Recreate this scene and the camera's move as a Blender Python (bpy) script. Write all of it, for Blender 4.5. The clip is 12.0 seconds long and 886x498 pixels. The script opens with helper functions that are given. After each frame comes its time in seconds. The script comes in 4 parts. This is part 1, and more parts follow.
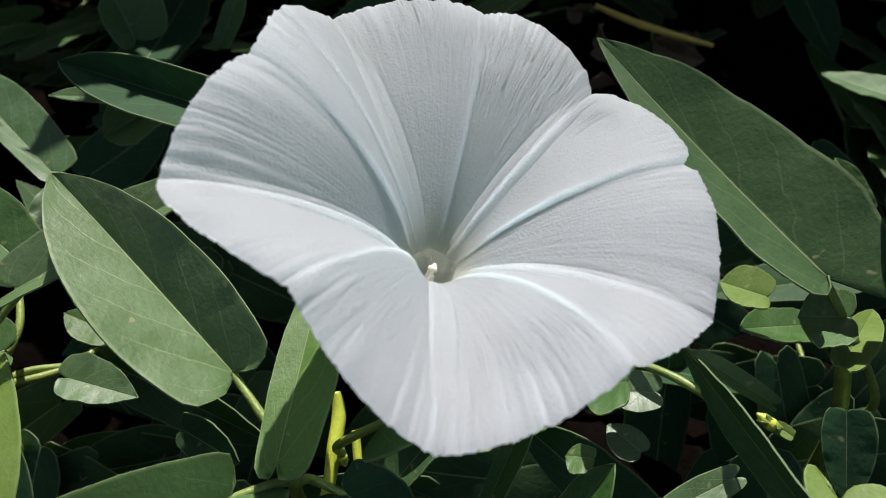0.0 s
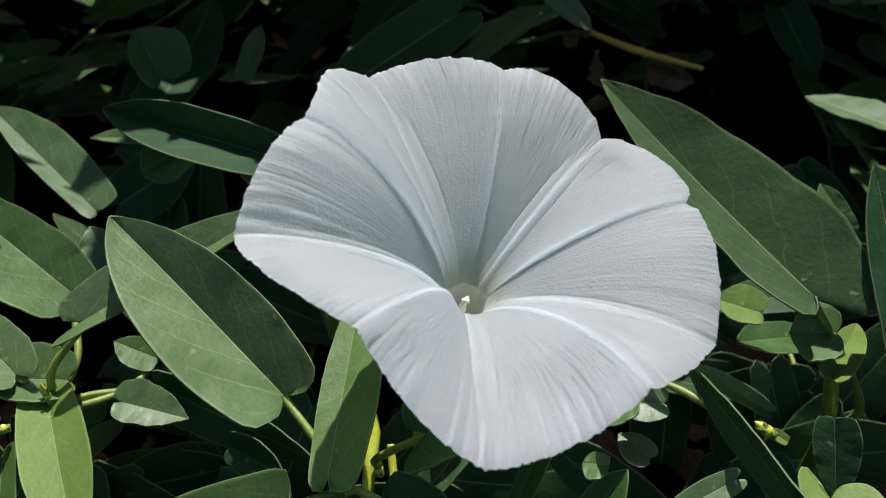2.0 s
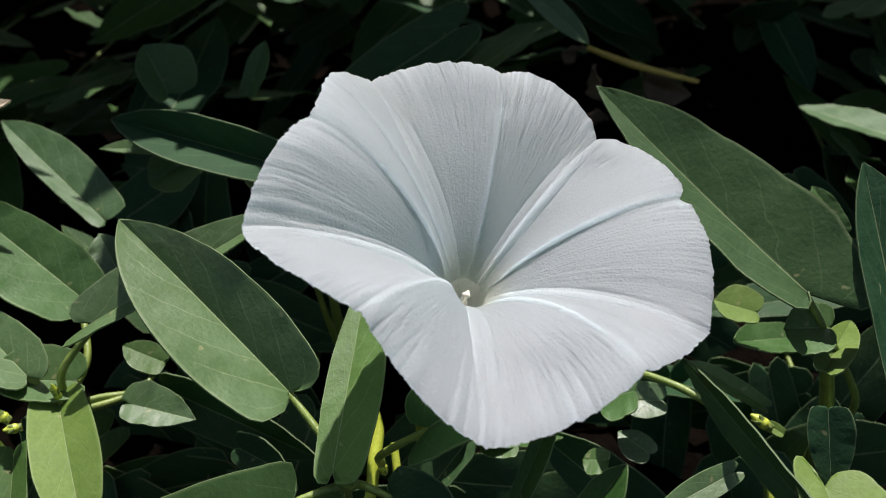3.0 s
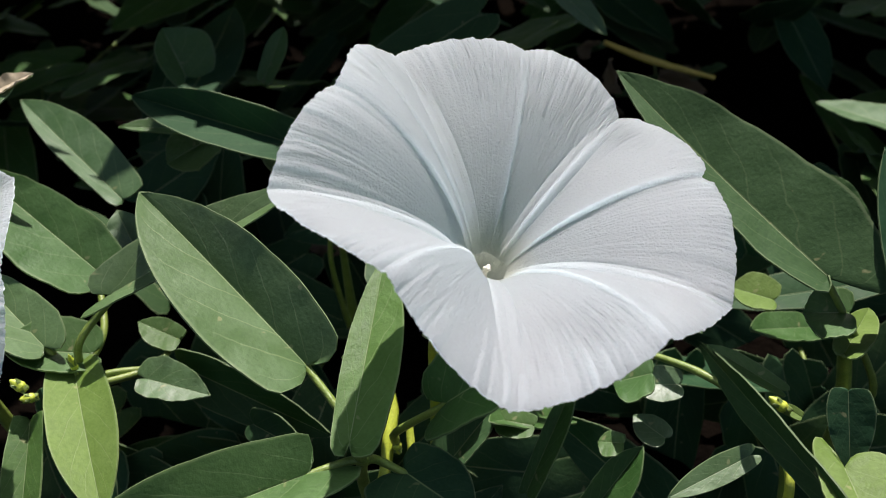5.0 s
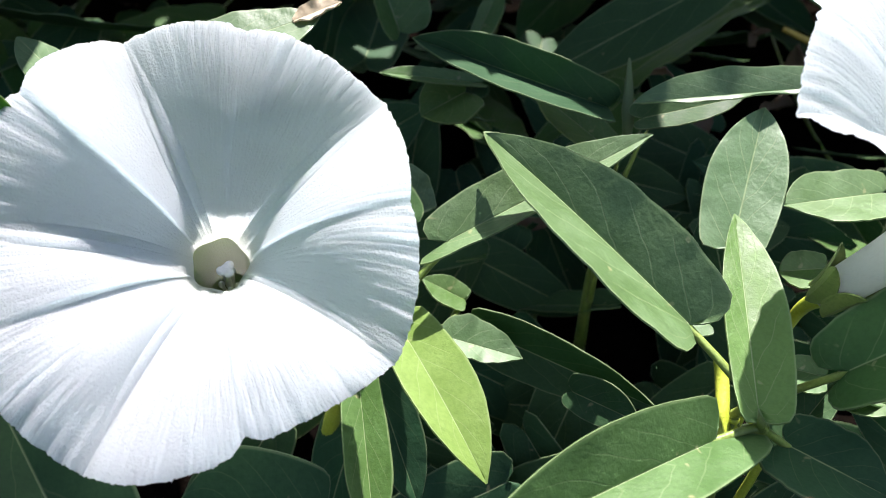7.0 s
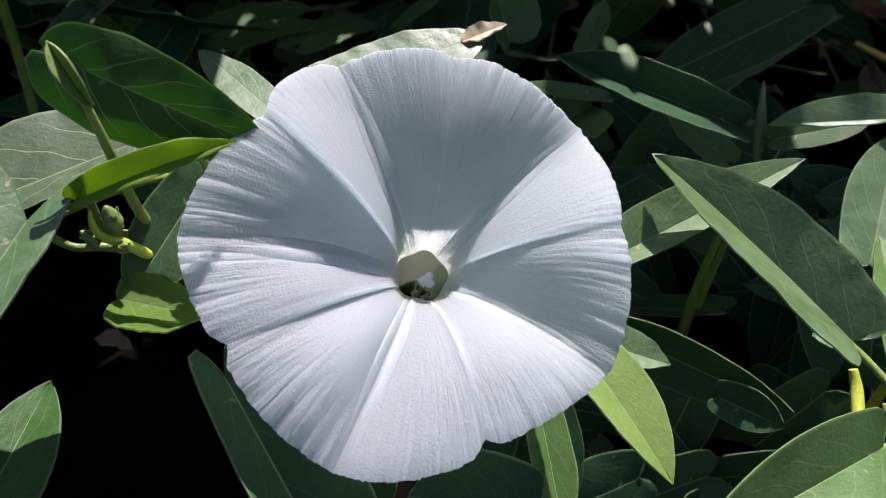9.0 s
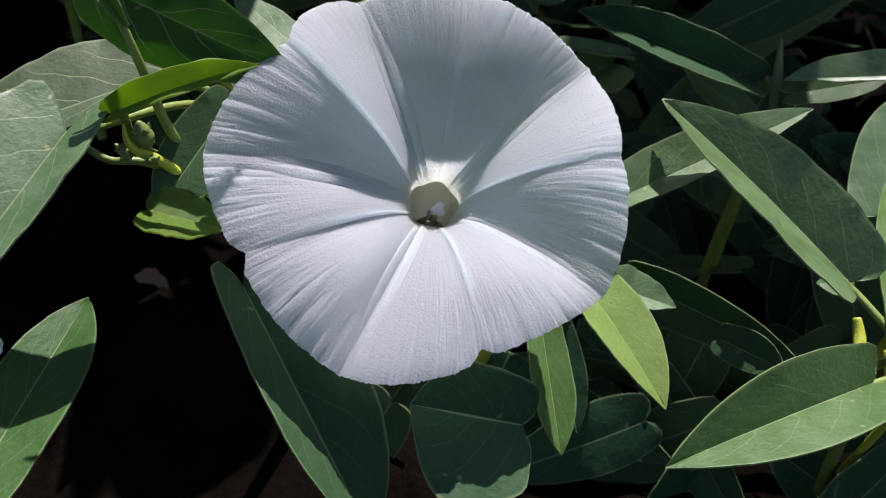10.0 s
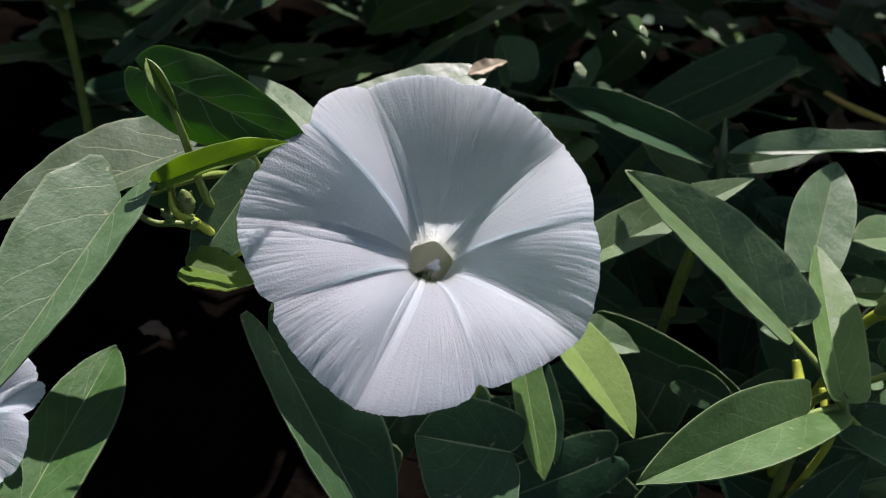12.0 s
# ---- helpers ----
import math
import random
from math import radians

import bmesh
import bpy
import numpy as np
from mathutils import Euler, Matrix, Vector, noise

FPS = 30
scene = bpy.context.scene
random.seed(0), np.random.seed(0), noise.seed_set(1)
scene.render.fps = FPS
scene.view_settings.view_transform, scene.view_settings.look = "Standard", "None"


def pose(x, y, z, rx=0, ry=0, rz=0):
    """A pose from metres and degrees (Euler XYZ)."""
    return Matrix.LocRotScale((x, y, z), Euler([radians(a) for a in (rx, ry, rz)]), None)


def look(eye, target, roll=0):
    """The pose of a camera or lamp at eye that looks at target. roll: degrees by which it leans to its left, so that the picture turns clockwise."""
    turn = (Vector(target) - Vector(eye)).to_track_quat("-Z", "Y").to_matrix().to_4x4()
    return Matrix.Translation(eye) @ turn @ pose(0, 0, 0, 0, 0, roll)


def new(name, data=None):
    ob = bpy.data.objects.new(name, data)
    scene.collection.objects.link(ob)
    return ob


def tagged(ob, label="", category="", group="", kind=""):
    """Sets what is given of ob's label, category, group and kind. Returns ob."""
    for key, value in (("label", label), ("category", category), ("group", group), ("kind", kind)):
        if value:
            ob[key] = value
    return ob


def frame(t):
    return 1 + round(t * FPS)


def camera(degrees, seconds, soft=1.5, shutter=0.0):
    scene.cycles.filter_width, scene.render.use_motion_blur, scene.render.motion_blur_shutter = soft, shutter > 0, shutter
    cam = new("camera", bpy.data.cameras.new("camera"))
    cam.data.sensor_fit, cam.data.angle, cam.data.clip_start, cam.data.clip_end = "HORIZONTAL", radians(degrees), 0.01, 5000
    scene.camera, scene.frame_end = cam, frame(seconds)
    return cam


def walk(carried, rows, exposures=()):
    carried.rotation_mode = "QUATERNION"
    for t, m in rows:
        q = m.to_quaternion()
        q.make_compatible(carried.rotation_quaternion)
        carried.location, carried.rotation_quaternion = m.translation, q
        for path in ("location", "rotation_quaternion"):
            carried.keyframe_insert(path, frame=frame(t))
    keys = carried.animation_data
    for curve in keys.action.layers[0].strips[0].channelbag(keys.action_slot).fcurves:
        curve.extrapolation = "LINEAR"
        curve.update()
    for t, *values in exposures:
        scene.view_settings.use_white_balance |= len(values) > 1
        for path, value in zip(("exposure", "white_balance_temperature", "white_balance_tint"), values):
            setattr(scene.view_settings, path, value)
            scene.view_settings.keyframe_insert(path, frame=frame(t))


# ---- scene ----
cam = camera(54.1, 12.0, soft=1.0)
cam.data.dof.use_dof, cam.data.dof.focus_distance, cam.data.dof.aperture_fstop = True, 0.130, 36
PATH = [
    (0, (0.00846, -0.00111, 0.15344), (-0.0640, 0.7844, -0.4616), -0.6),
    (0.5, (0.01467, -0.00928, 0.16103), (-0.0578, 0.7717, -0.4590), -1.0),
    (1, (0.00691, -0.01161, 0.16192), (-0.0401, 0.7754, -0.4531), 0.8),
    (1.5, (0.00652, -0.01023, 0.16376), (-0.0620, 0.7828, -0.4417), -1.7),
    (2, (0.00352, -0.00952, 0.16530), (-0.0575, 0.7795, -0.4467), -1.3),
    (2.5, (0.00360, -0.01201, 0.16460), (-0.0589, 0.7860, -0.4354), -1.8),
    (4.5, (0.00566, -0.01846, 0.16333), (-0.0663, 0.7930, -0.4167), -1.4),
    (5, (0.00191, -0.01785, 0.16022), (-0.0691, 0.7921, -0.4223), -1.0),
    (5.5, (-0.00635, -0.01670, 0.15761), (-0.0718, 0.7908, -0.4289), -0.6),
    (6, (-0.02152, -0.01699, 0.15479), (-0.0750, 0.7920, -0.4307), 0.6),
    (6.5, (-0.03966, -0.01755, 0.15008), (-0.0772, 0.7930, -0.4339), 2.4),
    (7, (-0.06137, -0.01875, 0.14554), (-0.0939, 0.7987, -0.4290), 3.4),
    (7.5, (-0.07524, -0.01787, 0.14544), (-0.1042, 0.7956, -0.4351), 4.0),
    (9.5, (-0.09291, -0.03060, 0.15397), (-0.1094, 0.7739, -0.4395), 5.8),
    (10, (-0.08513, -0.03661, 0.14956), (-0.1511, 0.7599, -0.4514), 5.0),
    (10.5, (-0.08276, -0.04520, 0.15731), (-0.1628, 0.7913, -0.3842), 2.8),
    (11, (-0.08662, -0.05189, 0.16072), (-0.1251, 0.7786, -0.3943), 5.0),
    (11.5, (-0.08227, -0.05407, 0.16232), (-0.1283, 0.7759, -0.3937), 4.5),
    (12, (-0.09064, -0.05463, 0.16058), (-0.1171, 0.7844, -0.3829), 6.6),
]
EXPOSURES = [(0, 0.64, 6660, 19), (0.5, 0.50, 6640, 19), (2.5, 0.54, 6620, 19), (4.5, 0.71, 6660, 20), (5.5, 0.73, 6620, 20), (6, 1.15, 6540, 22), (6.5, 1.77, 6500, 21), (7, 1.83, 6500, 22), (7.5, 1.73, 6500, 24), (9.5, 0.93, 6440, 28), (10.5, 0.87, 6440, 29), (12, 0.79, 6440, 29)]
walk(cam, [(t, look(eye, target, roll)) for t, eye, target, roll in PATH], EXPOSURES)

# ---- light ----
SUN_TO = Vector((0.03, 0.495, 0.868)).normalized()
world = bpy.data.worlds.new("sky")
scene.world = world
world.use_nodes = True
wn = world.node_tree
sky = wn.nodes.new("ShaderNodeTexSky")
sky.sky_type = "NISHITA"
sky.sun_disc = False
sky.sun_elevation = math.asin(SUN_TO.z)
sky.sun_rotation = math.atan2(SUN_TO.x, SUN_TO.y)
wn.links.new(sky.outputs["Color"], wn.nodes["Background"].inputs["Color"])
wn.nodes["Background"].inputs["Strength"].default_value = 0.052
sun = new("sun", bpy.data.lights.new("sun", "SUN"))
sun.data.energy = 5.0
sun.data.angle = radians(0.5)
sun.data.color = (1.0, 0.968, 0.93)
sun.matrix_world = look((0, 0, 3), Vector((0, 0, 3)) - SUN_TO)


# ---- materials ----
class Nodes:
    """A short way to wire one material."""

    def __init__(self, name):
        self.mat = bpy.data.materials.new(name)
        self.mat.use_nodes = True
        self.tree = self.mat.node_tree
        self.tree.nodes.clear()
        self.out = self.tree.nodes.new("ShaderNodeOutputMaterial")

    def add(self, kind, **sockets):
        node = self.tree.nodes.new("ShaderNode" + kind)
        for key, value in sockets.items():
            self.feed(node.inputs[key.replace("_", " ")], value)
        return node

    def feed(self, socket, value):
        if isinstance(value, bpy.types.NodeSocket):
            self.tree.links.new(value, socket)
        else:
            socket.default_value = value

    def math(self, op, a, b=0.0, c=0.0, clamp=False):
        node = self.tree.nodes.new("ShaderNodeMath")
        node.operation, node.use_clamp = op, clamp
        for socket, value in zip(node.inputs, (a, b, c)):
            self.feed(socket, value)
        return node.outputs[0]

    def ramp(self, value, lo, hi, a=0.0, b=1.0):
        node = self.tree.nodes.new("ShaderNodeMapRange")
        node.interpolation_type = "SMOOTHSTEP"
        for key, v in (("Value", value), ("From Min", lo), ("From Max", hi), ("To Min", a), ("To Max", b)):
            self.feed(node.inputs[key], v)
        return node.outputs[0]

    def mix(self, fac, a, b, blend="MIX"):
        node = self.tree.nodes.new("ShaderNodeMix")
        node.data_type, node.blend_type = "RGBA", blend
        for key, v in ((0, fac), (6, a), (7, b)):
            self.feed(node.inputs[key], v)
        return node.outputs[2]

    def noise(self, where, scale, detail=3.0, rough=0.55):
        node = self.tree.nodes.new("ShaderNodeTexNoise")
        self.feed(node.inputs["Vector"], where)
        for key, v in (("Scale", scale), ("Detail", detail), ("Roughness", rough)):
            self.feed(node.inputs[key], v)
        return node.outputs["Fac"]

    def bump(self, height, strength, distance, normal=None):
        node = self.add("Bump", Height=height, Strength=strength, Distance=distance)
        if normal:
            self.feed(node.inputs["Normal"], normal)
        return node.outputs[0]

    def finish(self, surface):
        self.tree.links.new(surface, self.out.inputs["Surface"])
        return self.mat


def rgb(r, g, b):
    return (r, g, b, 1.0)


def leaf_material(name, top, light, through_colour, thin=0.42, gloss=0.50, spots=0.5, net=0.14, sheen=0.26):
    """A waxy leaf blade: pale veins along the u and v of the blade, a painted rim light, mottling, specks, light
    shining through.
    """
    n = Nodes(name)
    at = n.add("TexCoord")
    uv = n.add("SeparateXYZ", Vector=at.outputs["UV"])
    along, across = uv.outputs[0], n.math("ABSOLUTE", n.math("SUBTRACT", uv.outputs[1], 0.5))
    place = at.outputs["Object"]
    rnd = n.add("ObjectInfo").outputs["Random"]
    mott = n.noise(place, 160.0, 4.0)
    fine = n.noise(place, 1500.0, 2.0)
    wobble = n.math("MULTIPLY", n.math("SUBTRACT", n.noise(place, 130.0, 2.0), 0.5), 0.55)
    wave = n.math("FRACT", n.math("ADD", n.math("MULTIPLY", n.math("SUBTRACT", along, n.math("MULTIPLY", across, 0.70)), 6.0), n.math("ADD", wobble, rnd)))
    rib = n.math("ABSOLUTE", n.math("SUBTRACT", wave, 0.5))
    vein = n.math("MULTIPLY", n.ramp(rib, 0.008, 0.042, 1.0, 0.0), n.ramp(across, 0.30, 0.47, 1.0, 0.0))
    side = n.math("MULTIPLY", vein, net)
    mid = n.ramp(across, 0.003, 0.016, 0.8, 0.0)
    # pale line painted along the edge for the light its rim catches
    rim_light = n.ramp(across, 0.470, 0.495, 0.0, 0.45)
    lines = n.math("MAXIMUM", n.math("MAXIMUM", side, rim_light), mid, clamp=True)
    base = n.mix(n.ramp(mott, 0.32, 0.70), rgb(*top), rgb(*light))
    base = n.mix(n.ramp(rnd, 0.0, 1.0, 0.0, 0.30), base, n.mix(0.5, base, rgb(0.16, 0.20, 0.035)))
    base = n.mix(n.math("MULTIPLY", n.ramp(fine, 0.35, 0.75), 0.35), base, rgb(*(c * 0.55 for c in top)))
    base = n.mix(n.math("MULTIPLY", lines, 0.6), base, rgb(0.34, 0.42, 0.22))
    speck = n.math("MULTIPLY", n.ramp(n.noise(place, 420.0, 1.0), 0.74, 0.80), spots)
    base = n.mix(speck, base, rgb(0.34, 0.33, 0.16))
    grain = n.noise(place, 900.0, 3.0, 0.65)
    height = n.math("ADD", n.math("MULTIPLY", grain, 0.45), n.math("ADD", n.math("MULTIPLY", mott, 0.8), n.math("MULTIPLY", lines, -0.2)))
    relief = n.bump(height, 0.55, 0.0004)
    rough = n.ramp(mott, 0.3, 0.7, gloss, gloss + 0.14)
    skin = n.add("BsdfPrincipled", Base_Color=base, Roughness=rough, Specular_IOR_Level=sheen, Normal=relief)
    glow = n.mix(lines, rgb(*through_colour), rgb(0.42, 0.50, 0.10))
    trans = n.add("BsdfTranslucent", Color=glow, Normal=relief)
    return n.finish(blend(n, thin, skin, trans))


def blend(n, fac, a, b):
    node = n.tree.nodes.new("ShaderNodeMixShader")
    n.feed(node.inputs[0], fac)
    n.tree.links.new(a.outputs[0], node.inputs[1])
    n.tree.links.new(b.outputs[0], node.inputs[2])
    return node.outputs[0]


def petal_material(name="white_petal", thin=0.75, inside=False):
    """White petal tissue with fine radial nerves, a satin shine and greenish throat."""
    n = Nodes(name)
    at = n.add("TexCoord")
    uv = n.add("SeparateXYZ", Vector=at.outputs["UV"])
    turn, out = uv.outputs[0], uv.outputs[1]
    place = at.outputs["Object"]
    ray = n.add("CombineXYZ", X=n.math("MULTIPLY", turn, 300.0), Y=n.math("MULTIPLY", out, 9.0))
    nerves = n.noise(ray.outputs[0], 1.0, 3.0, 0.6)
    cloud = n.noise(place, 90.0, 3.0)
    cross = n.add("CombineXYZ", X=n.math("ADD", n.math("MULTIPLY", turn, 210.0), n.math("MULTIPLY", cloud, 2.0)), Y=n.math("MULTIPLY", out, 5.0))
    pucker = n.noise(cross.outputs[0], 1.0, 3.0, 0.6)
    cells = n.noise(place, 2600.0, 2.0)
    throat = n.ramp(out, 0.28, 0.45, 1.0, 0.0)
    base = n.mix(n.ramp(cloud, 0.3, 0.7), rgb(0.89, 0.895, 0.915), rgb(0.92, 0.92, 0.935))
    base = n.mix(n.math("MULTIPLY", n.ramp(nerves, 0.42, 0.62), 0.05), base, rgb(0.66, 0.69, 0.73))
    base = n.mix(n.math("MULTIPLY", throat, 0.7), base, rgb(0.80, 0.83, 0.68))
    patch = n.ramp(n.noise(place, 60.0, 2.0), 0.46, 0.70, 0.06, 1.0)
    if inside:
        base = n.mix(n.ramp(cloud, 0.3, 0.7), rgb(0.22, 0.33, 0.07), rgb(0.30, 0.42, 0.12))
    edge = n.math("MULTIPLY", n.ramp(out, 0.50, 0.92), patch)
    height = n.math("ADD", n.math("MULTIPLY", n.math("MULTIPLY", pucker, edge), 1.25), n.math("ADD", n.math("MULTIPLY", nerves, 0.13), n.math("MULTIPLY", cells, 0.19)))
    relief = n.bump(height, 1.0, 0.0011)
    skin = n.add("BsdfPrincipled", Base_Color=base, Roughness=0.40, Specular_IOR_Level=0.55, Normal=relief, Sheen_Weight=0.15, Sheen_Roughness=0.4)
    trans = n.add("BsdfTranslucent", Color=n.mix(throat, rgb(0.90, 0.965, 0.972), rgb(0.93, 0.95, 0.90)), Normal=relief)
    return n.finish(blend(n, thin, skin, trans))


def plain_material(name, a, b, scale, rough=0.5, bump_d=0.0003, spec=0.5, thin=0.0):
    n = Nodes(name)
    place = n.add("TexCoord").outputs["Object"]
    big = n.noise(place, scale, 4.0)
    fine = n.noise(place, scale * 9, 3.0)
    base = n.mix(n.ramp(big, 0.3, 0.7), rgb(*a), rgb(*b))
    base = n.mix(n.math("MULTIPLY", n.ramp(fine, 0.4, 0.7), 0.35), base, rgb(*(c * 0.6 for c in a)))
    relief = n.bump(n.math("ADD", big, n.math("MULTIPLY", fine, 0.5)), 0.6, bump_d)
    skin = n.add("BsdfPrincipled", Base_Color=base, Roughness=rough, Specular_IOR_Level=spec, Normal=relief)
    if thin:
        trans = n.add("BsdfTranslucent", Color=rgb(*(min(1, c * 1.5) for c in b)), Normal=relief)
        return n.finish(blend(n, thin, skin, trans))
    return n.finish(skin.outputs[0])


LEAF = leaf_material("leaf_green", (0.042, 0.113, 0.025), (0.067, 0.152, 0.043), (0.15, 0.33, 0.028), thin=0.26, gloss=0.41, net=0.22, sheen=0.42)
LEAF_FRESH = leaf_material("leaf_fresh_green", (0.049, 0.136, 0.023), (0.077, 0.176, 0.042), (0.18, 0.38, 0.020), thin=0.28, gloss=0.46, net=0.30, sheen=0.28)
LEAF_MID = leaf_material("leaf_mid_green", (0.029, 0.090, 0.019), (0.044, 0.118, 0.029), (0.11, 0.27, 0.025), thin=0.24, gloss=0.42, net=0.22, sheen=0.24)
LEAF_VEINED = leaf_material("leaf_veined", (0.052, 0.096, 0.050), (0.078, 0.128, 0.070), (0.12, 0.26, 0.05), thin=0.24, gloss=0.44, net=0.6, sheen=0.3)
LEAF_YOUNG = leaf_material("leaf_young", (0.112, 0.196, 0.038), (0.150, 0.244, 0.058), (0.24, 0.40, 0.04), thin=0.25, gloss=0.48, net=0.24, sheen=0.24)
# Darker leaf green: shade on low and rear leaves is put into the colour.
LEAF_SHADED = leaf_material("leaf_shaded_green", (0.017, 0.062, 0.026), (0.027, 0.080, 0.034), (0.06, 0.20, 0.040), thin=0.24, sheen=0.16)
LEAF_GREY = leaf_material("leaf_grey", (0.060, 0.131, 0.046), (0.090, 0.173, 0.073), (0.11, 0.28, 0.035), thin=0.22, gloss=0.41, net=0.34, sheen=0.54)
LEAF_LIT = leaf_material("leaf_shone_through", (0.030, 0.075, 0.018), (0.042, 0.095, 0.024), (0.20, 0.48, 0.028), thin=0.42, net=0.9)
LEAF_GLOW = leaf_material("leaf_young_shone_through", (0.08, 0.17, 0.020), (0.12, 0.23, 0.03), (0.38, 0.56, 0.03), thin=0.55, net=0.5)
PETAL = petal_material()
PETAL_BACK = petal_material("white_petal_back", 0.88)
THROAT = petal_material("green_throat", 0.07, True)
PALE_THROAT = petal_material("pale_throat", 0.40)
STEM = plain_material("stem_green", (0.12, 0.19, 0.03), (0.20, 0.27, 0.05), 260.0, 0.42)
STEM_YELLOW = plain_material("stem_yellow_green", (0.36, 0.44, 0.035), (0.46, 0.53, 0.06), 260.0, 0.40)
RIB = plain_material("midrib_pale", (0.16, 0.24, 0.07), (0.22, 0.30, 0.10), 300.0, 0.45)
CALYX = plain_material("calyx_green", (0.10, 0.16, 0.03), (0.19, 0.25, 0.06), 240.0, 0.5)
STAMEN = plain_material("stamen_white", (0.86, 0.84, 0.70), (0.92, 0.91, 0.82), 900.0, 0.6)
# Near black: the deep shade under the vines is put into the soil colour.
SOIL = plain_material("soil_in_shade", (0.002, 0.0017, 0.0014), (0.0050, 0.0038, 0.0027), 40.0, 0.95, 0.004, 0.0)
BLISTER = plain_material("pale_blister", (0.16, 0.22, 0.10), (0.26, 0.32, 0.17), 300.0, 0.5)
BROWN_SPOT = plain_material("brown_spot", (0.20, 0.12, 0.05), (0.30, 0.19, 0.08), 300.0, 0.7)
STRAW = plain_material("dry_straw", (0.52, 0.36, 0.06), (0.66, 0.48, 0.10), 120.0, 0.6)
DRY = plain_material("dry_leaf", (0.13, 0.085, 0.05), (0.22, 0.15, 0.09), 90.0, 0.8, thin=0.2)
WITHERED = plain_material("withered_tip", (0.44, 0.36, 0.22), (0.55, 0.50, 0.36), 150.0, 0.7, thin=0.25)


# ---- shape helpers ----
CM = 0.01


def part(name, mesh, material, parent, label=""):
    mesh.materials.append(material)
    ob = new(name, mesh)
    ob.parent = parent
    return tagged(ob, label)


def sheet(grid, uv, thick, wrap=False):
    """A closed skin of the given thickness on a grid of points (rows, columns, 3), with a UV map; wrap: columns close up."""
    rows, cols = grid.shape[:2]
    if wrap:
        du = np.roll(grid, -1, 1) - np.roll(grid, 1, 1)
    else:
        du = np.gradient(grid, axis=1)
    dv = np.gradient(grid, axis=0)
    nrm = np.cross(du, dv)
    nrm /= np.linalg.norm(nrm, axis=2, keepdims=True) + 1e-12
    top, low = grid + nrm * thick / 2, grid - nrm * thick / 2
    verts = np.concatenate([top.reshape(-1, 3), low.reshape(-1, 3)])
    n = rows * cols
    faces, last = [], cols if wrap else cols - 1
    for i in range(rows - 1):
        for j in range(last):
            k = (j + 1) % cols
            a, b, c, d = i * cols + j, i * cols + k, (i + 1) * cols + k, (i + 1) * cols + j
            faces.append((a, b, c, d))
            faces.append((n + d, n + c, n + b, n + a))
    rims = [[(i, j % cols) for j in range(last + 1)] for i in (0, rows - 1)]
    if not wrap:
        rims += [[(i, j) for i in range(rows)] for j in (0, cols - 1)]
    flat = np.concatenate([uv.reshape(-1, 2), uv.reshape(-1, 2)])
    extra, extra_uv = [], []
    for k, rim in enumerate(rims):
        first = 2 * n + len(extra)
        for i, j in rim:
            extra += [top[i, j], low[i, j]]
            extra_uv += [uv[i, j], uv[i, j]]
        for q in range(len(rim) - 1):
            a = first + 2 * q
            quad = (a, a + 1, a + 3, a + 2)
            faces.append(quad if k in (1, 2) else quad[::-1])
    verts = np.concatenate([verts, np.array(extra)])
    flat = np.concatenate([flat, np.array(extra_uv)])
    mesh = bpy.data.meshes.new("sheet")
    mesh.from_pydata(verts.tolist(), [], faces)
    mesh.polygons.foreach_set("use_smooth", [True] * len(faces))
    layer = mesh.uv_layers.new(name="UVMap")
    index = np.empty(len(mesh.loops), dtype=np.int32)
    mesh.loops.foreach_get("vertex_index", index)
    layer.data.foreach_set("uv", flat[index].astype(np.float32).ravel())
    mesh.update()
    return mesh


def tube(points, radii, sides=10, knots=14):
    """A round tapered rod through the points (smooth), with closed ends."""
    pts = [Vector(p) for p in points]
    if len(pts) == 2:
        pts.insert(1, (pts[0] + pts[1]) / 2)
    line, rad = [], []
    for i in range(len(pts) - 1):
        p0, p1, p2, p3 = pts[max(i - 1, 0)], pts[i], pts[i + 1], pts[min(i + 2, len(pts) - 1)]
        for k in range(knots // (len(pts) - 1) + 2):
            t = k / (knots // (len(pts) - 1) + 2)
            line.append(0.5 * ((2 * p1) + (p2 - p0) * t + (2 * p0 - 5 * p1 + 4 * p2 - p3) * t * t + (3 * p1 - p0 - 3 * p2 + p3) * t ** 3))
            rad.append((i + t) / (len(pts) - 1))
    line.append(pts[-1])
    rad.append(1.0)
    radii = list(radii)
    bm = bmesh.new()
    rings, side = [], None
    for i, p in enumerate(line):
        d = (line[min(i + 1, len(line) - 1)] - line[max(i - 1, 0)]).normalized()
        if side is None:
            side = d.orthogonal().normalized()
        side = (side - d * side.dot(d)).normalized()
        other = d.cross(side)
        x = rad[i] * (len(radii) - 1)
        k = min(int(x), len(radii) - 2)
        r = radii[k] + (radii[k + 1] - radii[k]) * (x - k)
        rings.append([bm.verts.new(p + (side * math.cos(a) + other * math.sin(a)) * r) for a in (2 * math.pi * q / sides for q in range(sides))])
    for a, b in zip(rings, rings[1:]):
        for q in range(sides):
            bm.faces.new((a[q], a[(q + 1) % sides], b[(q + 1) % sides], b[q])).smooth = True
    bm.faces.new(list(reversed(rings[0])))
    bm.faces.new(rings[-1])
    mesh = bpy.data.meshes.new("tube")
    bm.to_mesh(mesh)
    bm.free()
    return mesh


